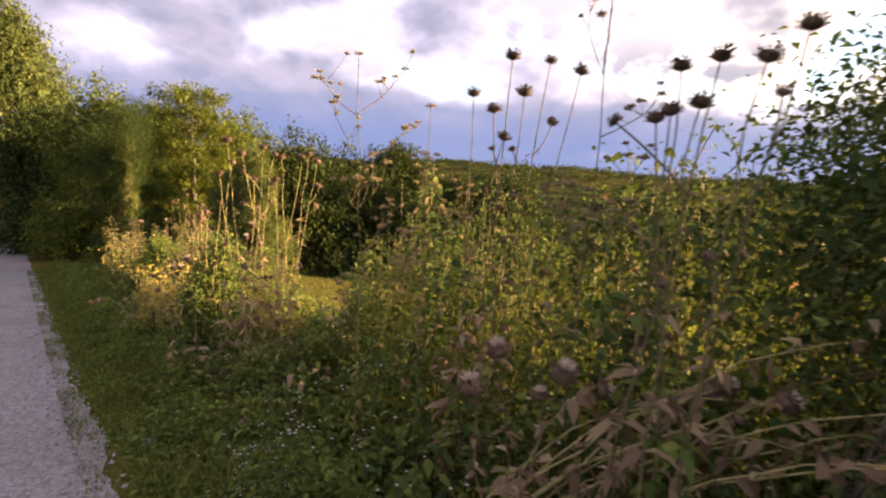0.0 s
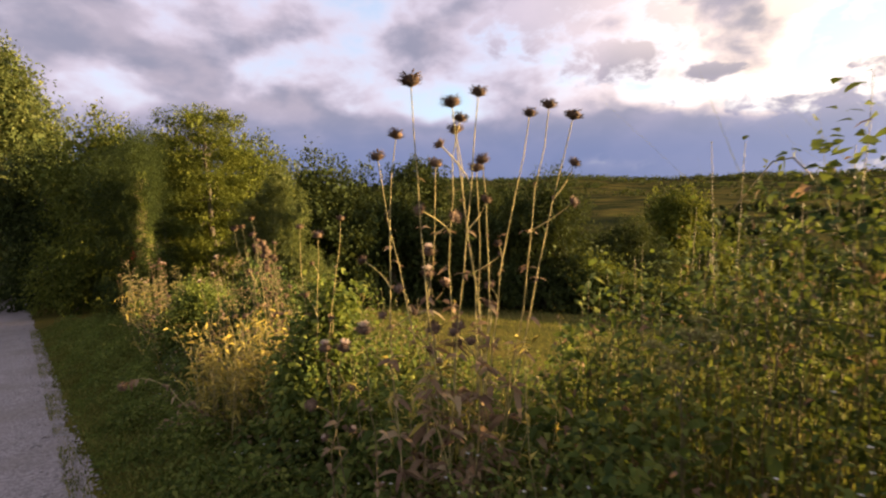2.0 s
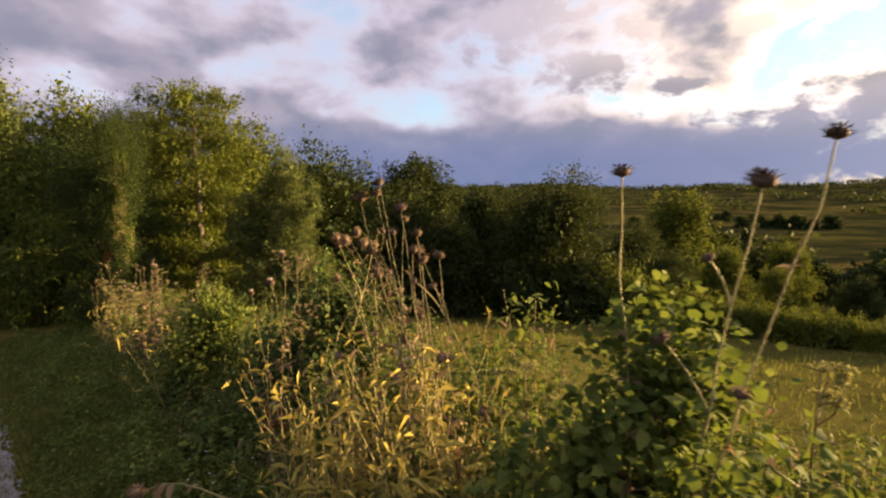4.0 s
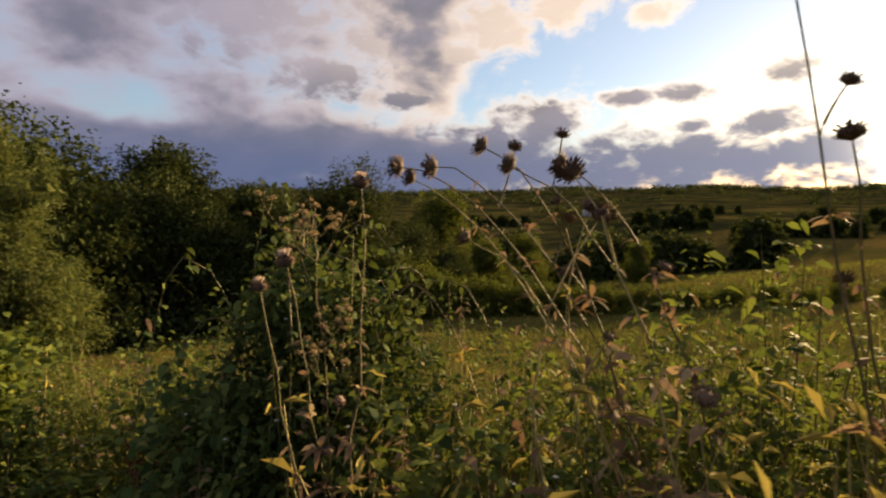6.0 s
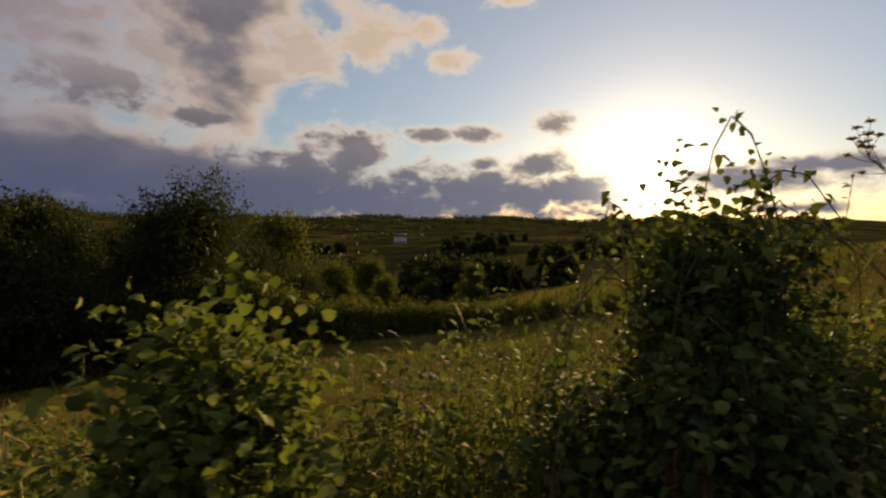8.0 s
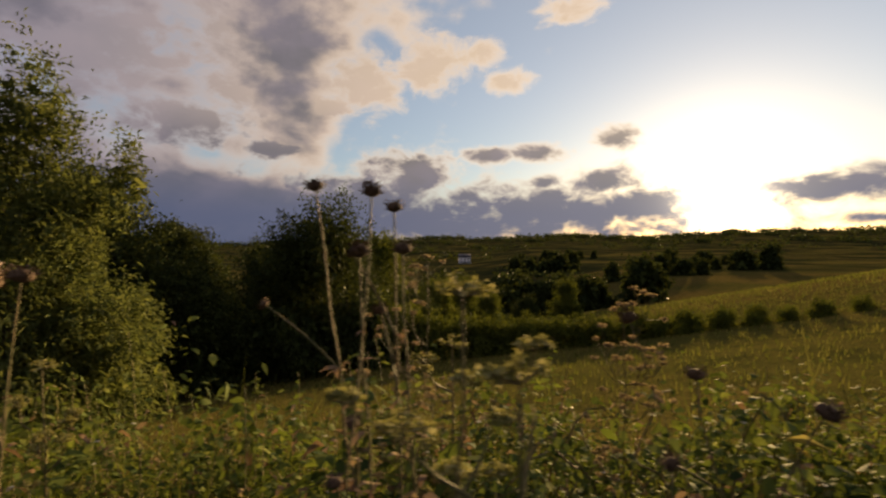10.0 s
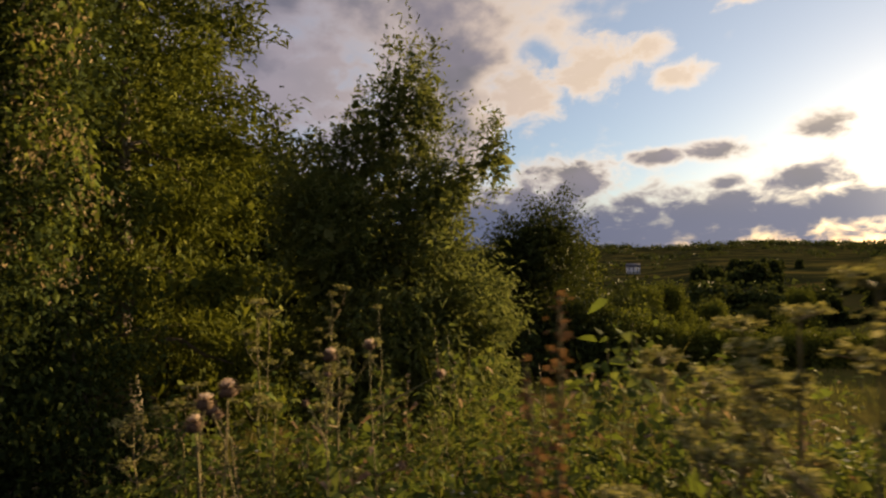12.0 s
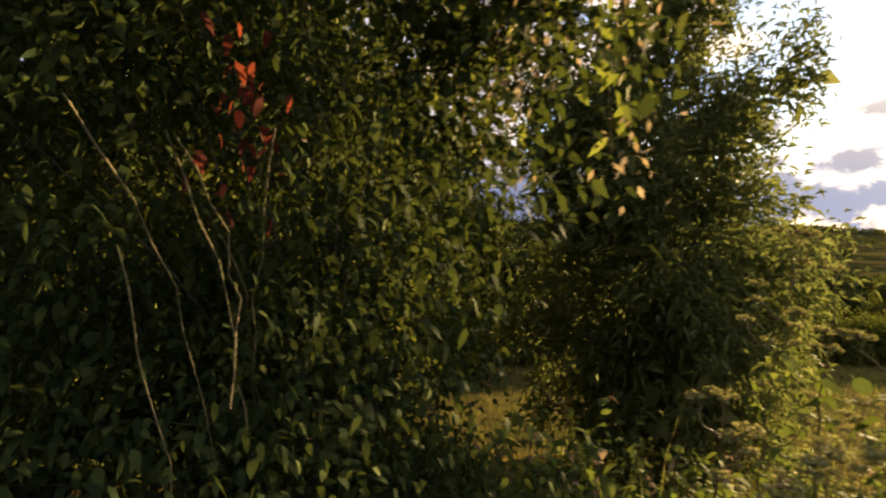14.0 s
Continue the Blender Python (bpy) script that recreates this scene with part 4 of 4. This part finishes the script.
def umbel_plant(x, y, hgt, seed, label, rays=6, size=0.07, lean=(0, 0), seed_heads=False, group="umbel plants"):
    """A branched stem, each branch with a flat umbel of small florets."""
    g = np.random.default_rng(seed)
    e = thing("hogweed", pose(x, y, float(land(x, y))), label, "wild plant", group)
    line = bow((0, 0, -0.03), (lean[0], lean[1], hgt * 0.86), 0.03, 10, (1, 0.5, 0), 0.006, g)
    b, tips = Buf(), [(line[-1] + (0, 0, hgt * 0.12), size)]
    thin = 0.6 if seed_heads else 1.0
    b.tube(np.vstack([line, tips[0][0]]), np.linspace(0.008, 0.0025, 11) * thin, 5)
    for j in range(rays):
        i = int(g.integers(4, 10))
        a = g.uniform(0, 2 * math.pi)
        r = hgt * g.uniform(0.04, 0.11)
        tip = line[i] + np.array([math.cos(a) * r, math.sin(a) * r, hgt * g.uniform(0.06, 0.15)])
        w = Buf()
        arm = bow(line[i], tip, -0.02, 6, (-math.cos(a), -math.sin(a), 0.6), 0.004, g)
        w.tube(arm, np.linspace(0.004, 0.0016, 6) * thin, 4)
        tips.append((arm[-1], size * g.uniform(0.6, 1.0)))
        for k in range(5 if seed_heads else 1):
            q = arm[g.integers(2, 5)]
            twig = q + g.normal(0, 0.045, 3) * (1, 1, 0.4) + (0, 0, g.uniform(0.03, 0.08))
            w.tube(bow(q, twig, 0.006, 4, (1, 0, 0)), np.linspace(0.0016, 0.0009, 4), 3)
            tips.append((twig, size * g.uniform(0.45, 0.8)))
        part("branch", w, M_STEM, e, smooth=True)
    part("stem", b, M_STEM, e, smooth=True)
    for tip, s in tips:
        b = Buf()
        k = 14
        a, rr = g.uniform(0, 2 * math.pi, k), np.sqrt(g.uniform(0.05, 1, k)) * s
        ends = tip + np.stack([np.cos(a) * rr, np.sin(a) * rr, s * 0.75 - rr * 0.5 + g.normal(0, s * 0.12, k)], 1)
        for q in ends:
            b.tube(np.stack([tip, q]), (0.0016, 0.001), 3, 1)
        n = 5 if seed_heads else 11
        p = np.repeat(ends, n, 0) + g.normal(0, s * 0.11, (k * n, 3)) * (1, 1, 0.35)
        ln = g.uniform(0.006, 0.012, k * n) * (0.8 if seed_heads else 1.0)
        b.leaves(g, p, g.normal(0, 1, p.shape), ln, ln * 0.8, 0, 0.0)
        part("umbel", b, [M_FLORET if not seed_heads else M_SEED, M_STEM], e)
    b = Buf()
    k = 60
    i = g.integers(1, 8, k)
    ln = g.uniform(0.04, 0.1, k) * (0.45 if seed_heads else 1.0)
    p = line[i] + g.normal(0, 0.05, (k, 3)) * (0.6 if seed_heads else 1.0)
    b.leaves(g, p, g.normal(0, 1, (k, 3)) * (1, 1, 0.4), ln, ln * 0.5, 0, 0.3, True)
    part("leaf_sprays", b, M_WEED, e)
    return e


def fan(g, k, spread, low, high, down=0.0):
    return [(g.normal(0, spread), g.normal(0, spread), g.uniform(low, high), g.normal(0, 0.04), g.uniform() < down) for _ in range(k)]


rng = np.random.default_rng(70)
DRY = "tall dry golden thistle with brown spiky heads above the weeds"
TALL = "tall dark thistle with brown spiky seed heads above the weeds"
BENT = "thistle bent over by its weight with drooping brown heads"
FLUFF = "withered thistle with pale downy seed heads among the weeds"


def heads(x, y, tips, sag=0.03, down=False):
    """Stems from a foot at x, y to tips given by place and height over the path."""
    out = []
    for i, (tx, ty, th) in enumerate(tips):
        lift = float(land(tx, ty)) - float(land(x, y))
        out.append((tx - x, ty - y, th + lift, sag * (1 if i % 2 else -0.7), down))
    return out


thistle(1.28, 4.05, heads(1.28, 4.05, [(1.09, 4.02, 2.08), (1.16, 3.85, 1.96), (1.35, 3.89, 2.02), (1.36, 4.23, 1.80), (1.18, 4.30, 1.94), (1.08, 4.31, 1.85)], 0.05), 71, DRY, True)
thistle(1.56, 4.05, heads(1.56, 4.05, [(1.68, 3.93, 1.97), (1.69, 3.84, 1.99), (1.73, 3.73, 1.92), (1.53, 4.29, 2.03), (1.66, 4.48, 2.04), (1.45, 4.07, 1.76), (1.49, 4.04, 1.79)], 0.05), 72, DRY, True)
thistle(1.13, 5.4, heads(1.13, 5.4, [(1.12, 5.54, 1.63), (1.12, 5.17, 1.56), (1.23, 5.08, 1.65)]), 74, DRY, True, head=0.026)
thistle(1.68, 1.4, heads(1.68, 1.4, [(1.56, 1.46, 1.90), (1.68, 1.36, 2.05), (1.79, 1.25, 2.02), (1.63, 1.40, 1.82), (1.72, 1.32, 1.90), (1.66, 1.37, 1.72), (1.87, 1.16, 1.95)]), 75, TALL, head=0.025)
thistle(1.47, 0.45, heads(1.47, 0.45, [(1.47, 0.41, 1.72), (1.43, 0.49, 1.72), (1.51, 0.34, 1.71), (1.43, 0.49, 1.62), (1.46, 0.44, 1.63), (1.41, 0.53, 1.60), (1.54, 0.26, 1.75)]), 76, TALL, head=0.022)
thistle(1.3, 0.75, fan(rng, 3, 0.12, 0.85, 1.1, 0.8), 78, FLUFF)
thistle(1.34, 4.25, heads(1.34, 4.25, [(1.34, 4.30, 1.38), (1.28, 4.21, 1.29)], 0.02, True), 79, FLUFF)
thistle(0.75, 3.95, heads(0.75, 3.95, [(0.77, 3.86, 1.14), (0.73, 3.96, 1.08), (0.69, 4.04, 1.06)], 0.02, True), 80, FLUFF, head=0.022)
thistle(1.2, 6.42, heads(1.2, 6.42, [(1.16, 6.91, 1.84), (0.96, 6.77, 1.75), (1.02, 6.72, 1.76), (1.07, 6.60, 1.68), (1.12, 6.63, 1.64)], 0.08), 81, DRY, head=0.027)
thistle(1.25, 6.4, heads(1.25, 6.4, [(1.17, 6.62, 1.55), (1.17, 6.65, 1.49), (1.27, 6.74, 1.48), (1.17, 6.58, 1.42), (1.22, 6.52, 1.44)], 0.03), 91, DRY, head=0.026)
ARCH = [(lx, ly, h, 0.34, dn) for lx, ly, h, _, dn in heads(1.45, 6.95, [(1.44, 7.69, 1.64), (1.44, 7.88, 1.62), (1.43, 8.00, 1.63), (1.43, 7.60, 1.55), (1.40, 7.44, 1.53)])]
thistle(1.45, 6.95, ARCH, 82, BENT, head=0.03)
ARCH = [(lx, ly, h, 0.28, dn) for lx, ly, h, _, dn in heads(1.4, 7.0, [(1.43, 7.95, 1.58), (1.38, 7.38, 1.51), (1.37, 7.34, 1.39), (1.35, 7.29, 1.35), (1.3, 7.7, 1.35)])]
thistle(1.4, 7.0, ARCH, 83, BENT, True, head=0.03)
thistle(0.98, 8.05, heads(0.98, 8.05, [(1.0, 7.89, 1.53), (1.0, 8.15, 1.35), (0.85, 8.12, 1.3)], 0.03, True), 84, FLUFF, head=0.024)
thistle(0.8, 12.2, heads(0.8, 12.2, [(0.82, 12.30, 1.62), (0.79, 12.15, 1.57), (0.78, 12.11, 1.53), (0.80, 12.19, 1.45), (0.76, 12.08, 1.43)]), 85, TALL, head=0.022)
thistle(0.74, 13.2, heads(0.74, 13.2, [(0.72, 13.25, 1.55), (0.73, 13.15, 1.48), (0.79, 13.03, 1.49)]), 86, TALL, head=0.026)
thistle(0.6, 13.25, heads(0.6, 13.25, [(0.56, 13.27, 1.23), (0.63, 13.17, 1.16), (0.69, 13.63, 1.20), (0.64, 13.71, 1.16)], 0.02, True), 87, FLUFF, head=0.026)
thistle(0.92, 13.3, heads(0.92, 13.3, [(0.93, 13.30, 1.52), (0.98, 13.36, 1.5)], 0.02, True), 92, FLUFF, head=0.028)
thistle(0.92, 11.3, heads(0.92, 11.3, [(1.03, 11.39, 1.03), (0.81, 11.23, 1.0), (1.26, 11.5, 1.15)], 0.03, False), 88, FLUFF, head=0.026)
thistle(0.44, 15.27, heads(0.44, 15.27, [(0.40, 15.27, 1.18), (0.48, 15.28, 1.18), (0.43, 15.33, 1.12)], 0.02, True), 89, FLUFF, head=0.02)
thistle(0.95, 15.32, heads(0.95, 15.32, [(1.04, 15.24, 1.19), (0.89, 15.29, 1.20), (0.62, 15.51, 1.1), (0.72, 15.60, 1.05)], 0.02, True), 90, FLUFF, head=0.02)


def fallen_thistle(x, y, seed, to, label, count=9):
    """Dry stems that have fallen sideways, with curled brown leaves."""
    g = np.random.default_rng(seed)
    e = thing("withered_thistle", pose(x, y, float(land(x, y))), label, "thistle", "withered thistles")
    for i in range(count):
        end = np.array([to[0] + g.normal(0, 0.2), to[1] + g.normal(0, 0.25), to[2] + g.normal(0, 0.12)])
        line = bow((g.normal(0, 0.06), g.normal(0, 0.06), -0.02), end, g.uniform(0.1, 0.3), 12, None, 0.008, g)
        b = Buf()
        b.tube(line, np.linspace(0.005, 0.002, 12), 5)
        part("stem", b, M_DRYSTEM, e, smooth=True)
        b = Buf()
        k = 30
        f = g.uniform(0.1, 1.0, k)
        p = np.stack([np.interp(f * 11, np.arange(12), line[:, c]) for c in range(3)], 1)
        ln = g.uniform(0.03, 0.085, k)
        b.leaves(g, p, g.normal(0, 1, (k, 3)) * (1, 1, 0.6) + (0, 0, -0.2), ln, ln * 0.5, 0, 0.5, True)
        part("leaf_sprays", b, M_BROWNLEAF, e)
        if i % 3 == 0:
            hb, db = spiky_head(g, line[-1], line[-1] - line[-2], 0.03, True)
            hd = part("flower_head", hb, M_HEAD, e)
            part("down", db, M_DOWN, hd, "pale fluffy seed down")
    return e


FALLEN = "withered thistle fallen sideways with curled brown leaves"
fallen_thistle(1.15, 1.05, 140, (0.75, -0.75, 0.95), FALLEN)
fallen_thistle(1.4, 0.8, 141, (0.7, -0.8, 0.85), FALLEN)
fallen_thistle(0.6, 6.4, 143, (-0.35, 0.6, 0.3), FALLEN, 3)
UMB = "branching umbel plant with yellow-green flat flower clusters"
SEEDY = "tall thin umbel plant gone to seed above the weeds"
for i, (ux, uy, uh, sz, sd) in enumerate((
        (1.22, 1.81, 2.15, 0.06, True), (1.42, 1.6, 1.9, 0.06, True), (1.62, 0.9, 2.15, 0.06, True), (0.36, 13.08, 1.66, 0.05, True),
        (0.44, 11.97, 1.38, 0.055, False), (0.36, 11.84, 1.28, 0.05, False), (0.37, 14.02, 1.33, 0.06, False), (0.45, 14.2, 1.2, 0.06, False),
        (1.4, 16.2, 1.42, 0.06, False), (1.5, 16.25, 1.36, 0.06, False), (0.74, 14.2, 1.24, 0.06, False), (0.7, 14.08, 1.27, 0.06, False),
        (1.21, 16.4, 0.98, 0.06, False), (1.02, 16.5, 0.95, 0.06, False), (1.01, 15.38, 1.2, 0.05, False), (0.6, 14.0, 1.18, 0.06, False),
        (2.3, 16.45, 1.46, 0.06, False), (2.6, 16.2, 1.38, 0.06, False), (1.46, 16.6, 1.0, 0.05, False), (1.2, 8.15, 1.55, 0.05, True),
        (1.32, 11.46, 1.2, 0.05, True), (1.18, 12.05, 1.16, 0.06, False), (1.35, 12.17, 1.45, 0.05, True), (1.28, 13.5, 1.22, 0.06, False),
        (1.9, 5.2, 0.95, 0.06, False), (1.2, 5.9, 1.0, 0.06, False), (1.75, 3.2, 1.0, 0.06, False))):
    umbel_plant(ux, uy, uh, 100 + i, SEEDY if sd else UMB, 11 if sd else 7, sz * (0.36 if sd else 0.75), (0.04 * math.sin(i), 0.05 * math.cos(i)), sd)


def seed_clusters():
    """A curtain of leaf sprays, coloured as sunlit, with dry winged seeds that hangs from the box elder into the sun.
    """
    g = np.random.default_rng(130)
    for i in range(40):
        c = np.array([g.normal(0.17, 0.08), -1.26 + g.normal(0, 0.13), g.uniform(1.86, 3.9)])
        b = Buf()
        line = bow(c + (g.normal(0, 0.04), 0.1, 0.3), c - (0, 0, 0.06), 0.03, 6, (0, -1, 0), 0.004, g)
        b.tube(line, np.linspace(0.0028, 0.001, 6), 3, 1)
        k = 44
        f = g.uniform(0, 1, k)
        p = np.stack([np.interp(f * 5, np.arange(6), line[:, n]) for n in range(3)], 1) + g.normal(0, 0.035, (k, 3))
        ln = g.uniform(0.026, 0.05, k)
        b.leaves(g, p, g.normal(0, 0.8, (k, 3)) + (0, -0.2, -0.7), ln, ln * 0.5, 0, 0.3, True)
        part("hanging_spray", b, [M_ELDER_LIT, M_STEM], box_elder, "hanging leaf spray in sunlit leaf colour")
        b = Buf()
        k = 34
        p = c + g.normal(0, 0.04, (k, 3)) * (1, 1, 1.3) - (0, 0.03, 0.03)
        ln = g.uniform(0.018, 0.035, k)
        b.leaves(g, p, g.normal(0, 0.6, (k, 3)) + (0, 0, -1), ln, ln * 0.4, 0, 0.0)
        part("seed_cluster", b, M_SEED, box_elder, "pale dry winged seed cluster")


seed_clusters()


def hanging_bits():
    """Dead twigs and a spray of reddened leaves that hang from the box elder over the track's edge."""
    g = np.random.default_rng(150)
    for i in range(6):
        a = np.array([g.uniform(-0.4, 0.0), g.uniform(-0.8, -0.5), g.uniform(1.3, 2.1)])
        e = a + np.array([g.normal(0, 0.12), -0.1 + g.normal(0, 0.1), -g.uniform(0.4, 0.9)])
        b = Buf()
        b.tube(bow(a, e, g.uniform(-0.12, 0.12), 9, (1, 0.4, 0), 0.008, g), np.linspace(0.0026, 0.001, 9), 4)
        part("dead_twig", b, M_STEM, box_elder, "thin pale dead twig", True)
    for i in range(44):
        b = Buf()
        p = np.array([-0.08, -0.62, 1.95]) + g.normal(0, 1, (1, 3)) * (0.05, 0.05, 0.1)
        ln = g.uniform(0.025, 0.05, 1)
        b.leaves(g, p, g.normal(0, 0.6, (1, 3)) + (0, 0, -0.8), ln, ln * 0.5, 0, 0.3, True)
        part("red_leaf", b, M_RED, box_elder, "reddened hanging leaf")


hanging_bits()


def verge_stone(x, y, size, seed):
    """A weathered flat stone lying in the verge."""
    g = np.random.default_rng(seed)
    bm = bmesh.new()
    bmesh.ops.create_icosphere(bm, subdivisions=3, radius=1.0)
    for v in bm.verts:
        n = noise.noise(v.co * 1.7 + Vector((seed, 0, 0))) * 0.35 + noise.noise(v.co * 5.0) * 0.08
        v.co = v.co * (1 + n)
        v.co = Vector((v.co.x * size, v.co.y * size * 0.6, max(v.co.z, -0.5) * size * 0.35))
    me = bpy.data.meshes.new("stone")
    bm.to_mesh(me)
    bm.free()
    me.materials.append(M_STONE)
    ob = new("stone", me)
    ob.matrix_world = pose(x, y, float(land(x, y)) + size * 0.12, 0, 0, g.uniform(0, 180))
    return tagged(ob, "pale flat stone lying in the verge grass", "stone")


verge_stone(0.42, 3.1, 0.075, 3)


def red_dock(x, y, seed, hgt=0.7, spikes=4, mat=M_RED):
    """A dock whose seed spikes have turned red."""
    g = np.random.default_rng(seed)
    e = thing("dock_plant", pose(x, y, float(land(x, y))), "dock with rusty red seed spikes among the weeds", "wild plant")
    for i in range(spikes):
        top = np.array([g.normal(0, 0.05), g.normal(0, 0.05), hgt * g.uniform(0.88, 1.08)])
        line = bow((g.normal(0, 0.03), g.normal(0, 0.03), -0.02), top, g.normal(0, 0.02), 8, (1, 0, 0))
        b = Buf()
        b.tube(line, np.linspace(0.004, 0.002, 8), 4)
        part("stem", b, M_STEM, e, smooth=True)
        b = Buf()
        k = 90
        f = g.uniform(0.78, 1.0, k)
        p = np.stack([np.interp(f * 7, np.arange(8), line[:, c]) for c in range(3)], 1) + g.normal(0, 0.007, (k, 3))
        ln = g.uniform(0.008, 0.016, k)
        b.leaves(g, p, g.normal(0, 1, (k, 3)), ln, ln * 0.8, 0, 0.1)
        part("seed_spike", b, mat, e)
    return e


red_dock(0.78, 7.45, 160)
red_dock(1.05, 8.9, 161)
red_dock(0.23, 14.43, 162, 1.34, 2, M_RUST)
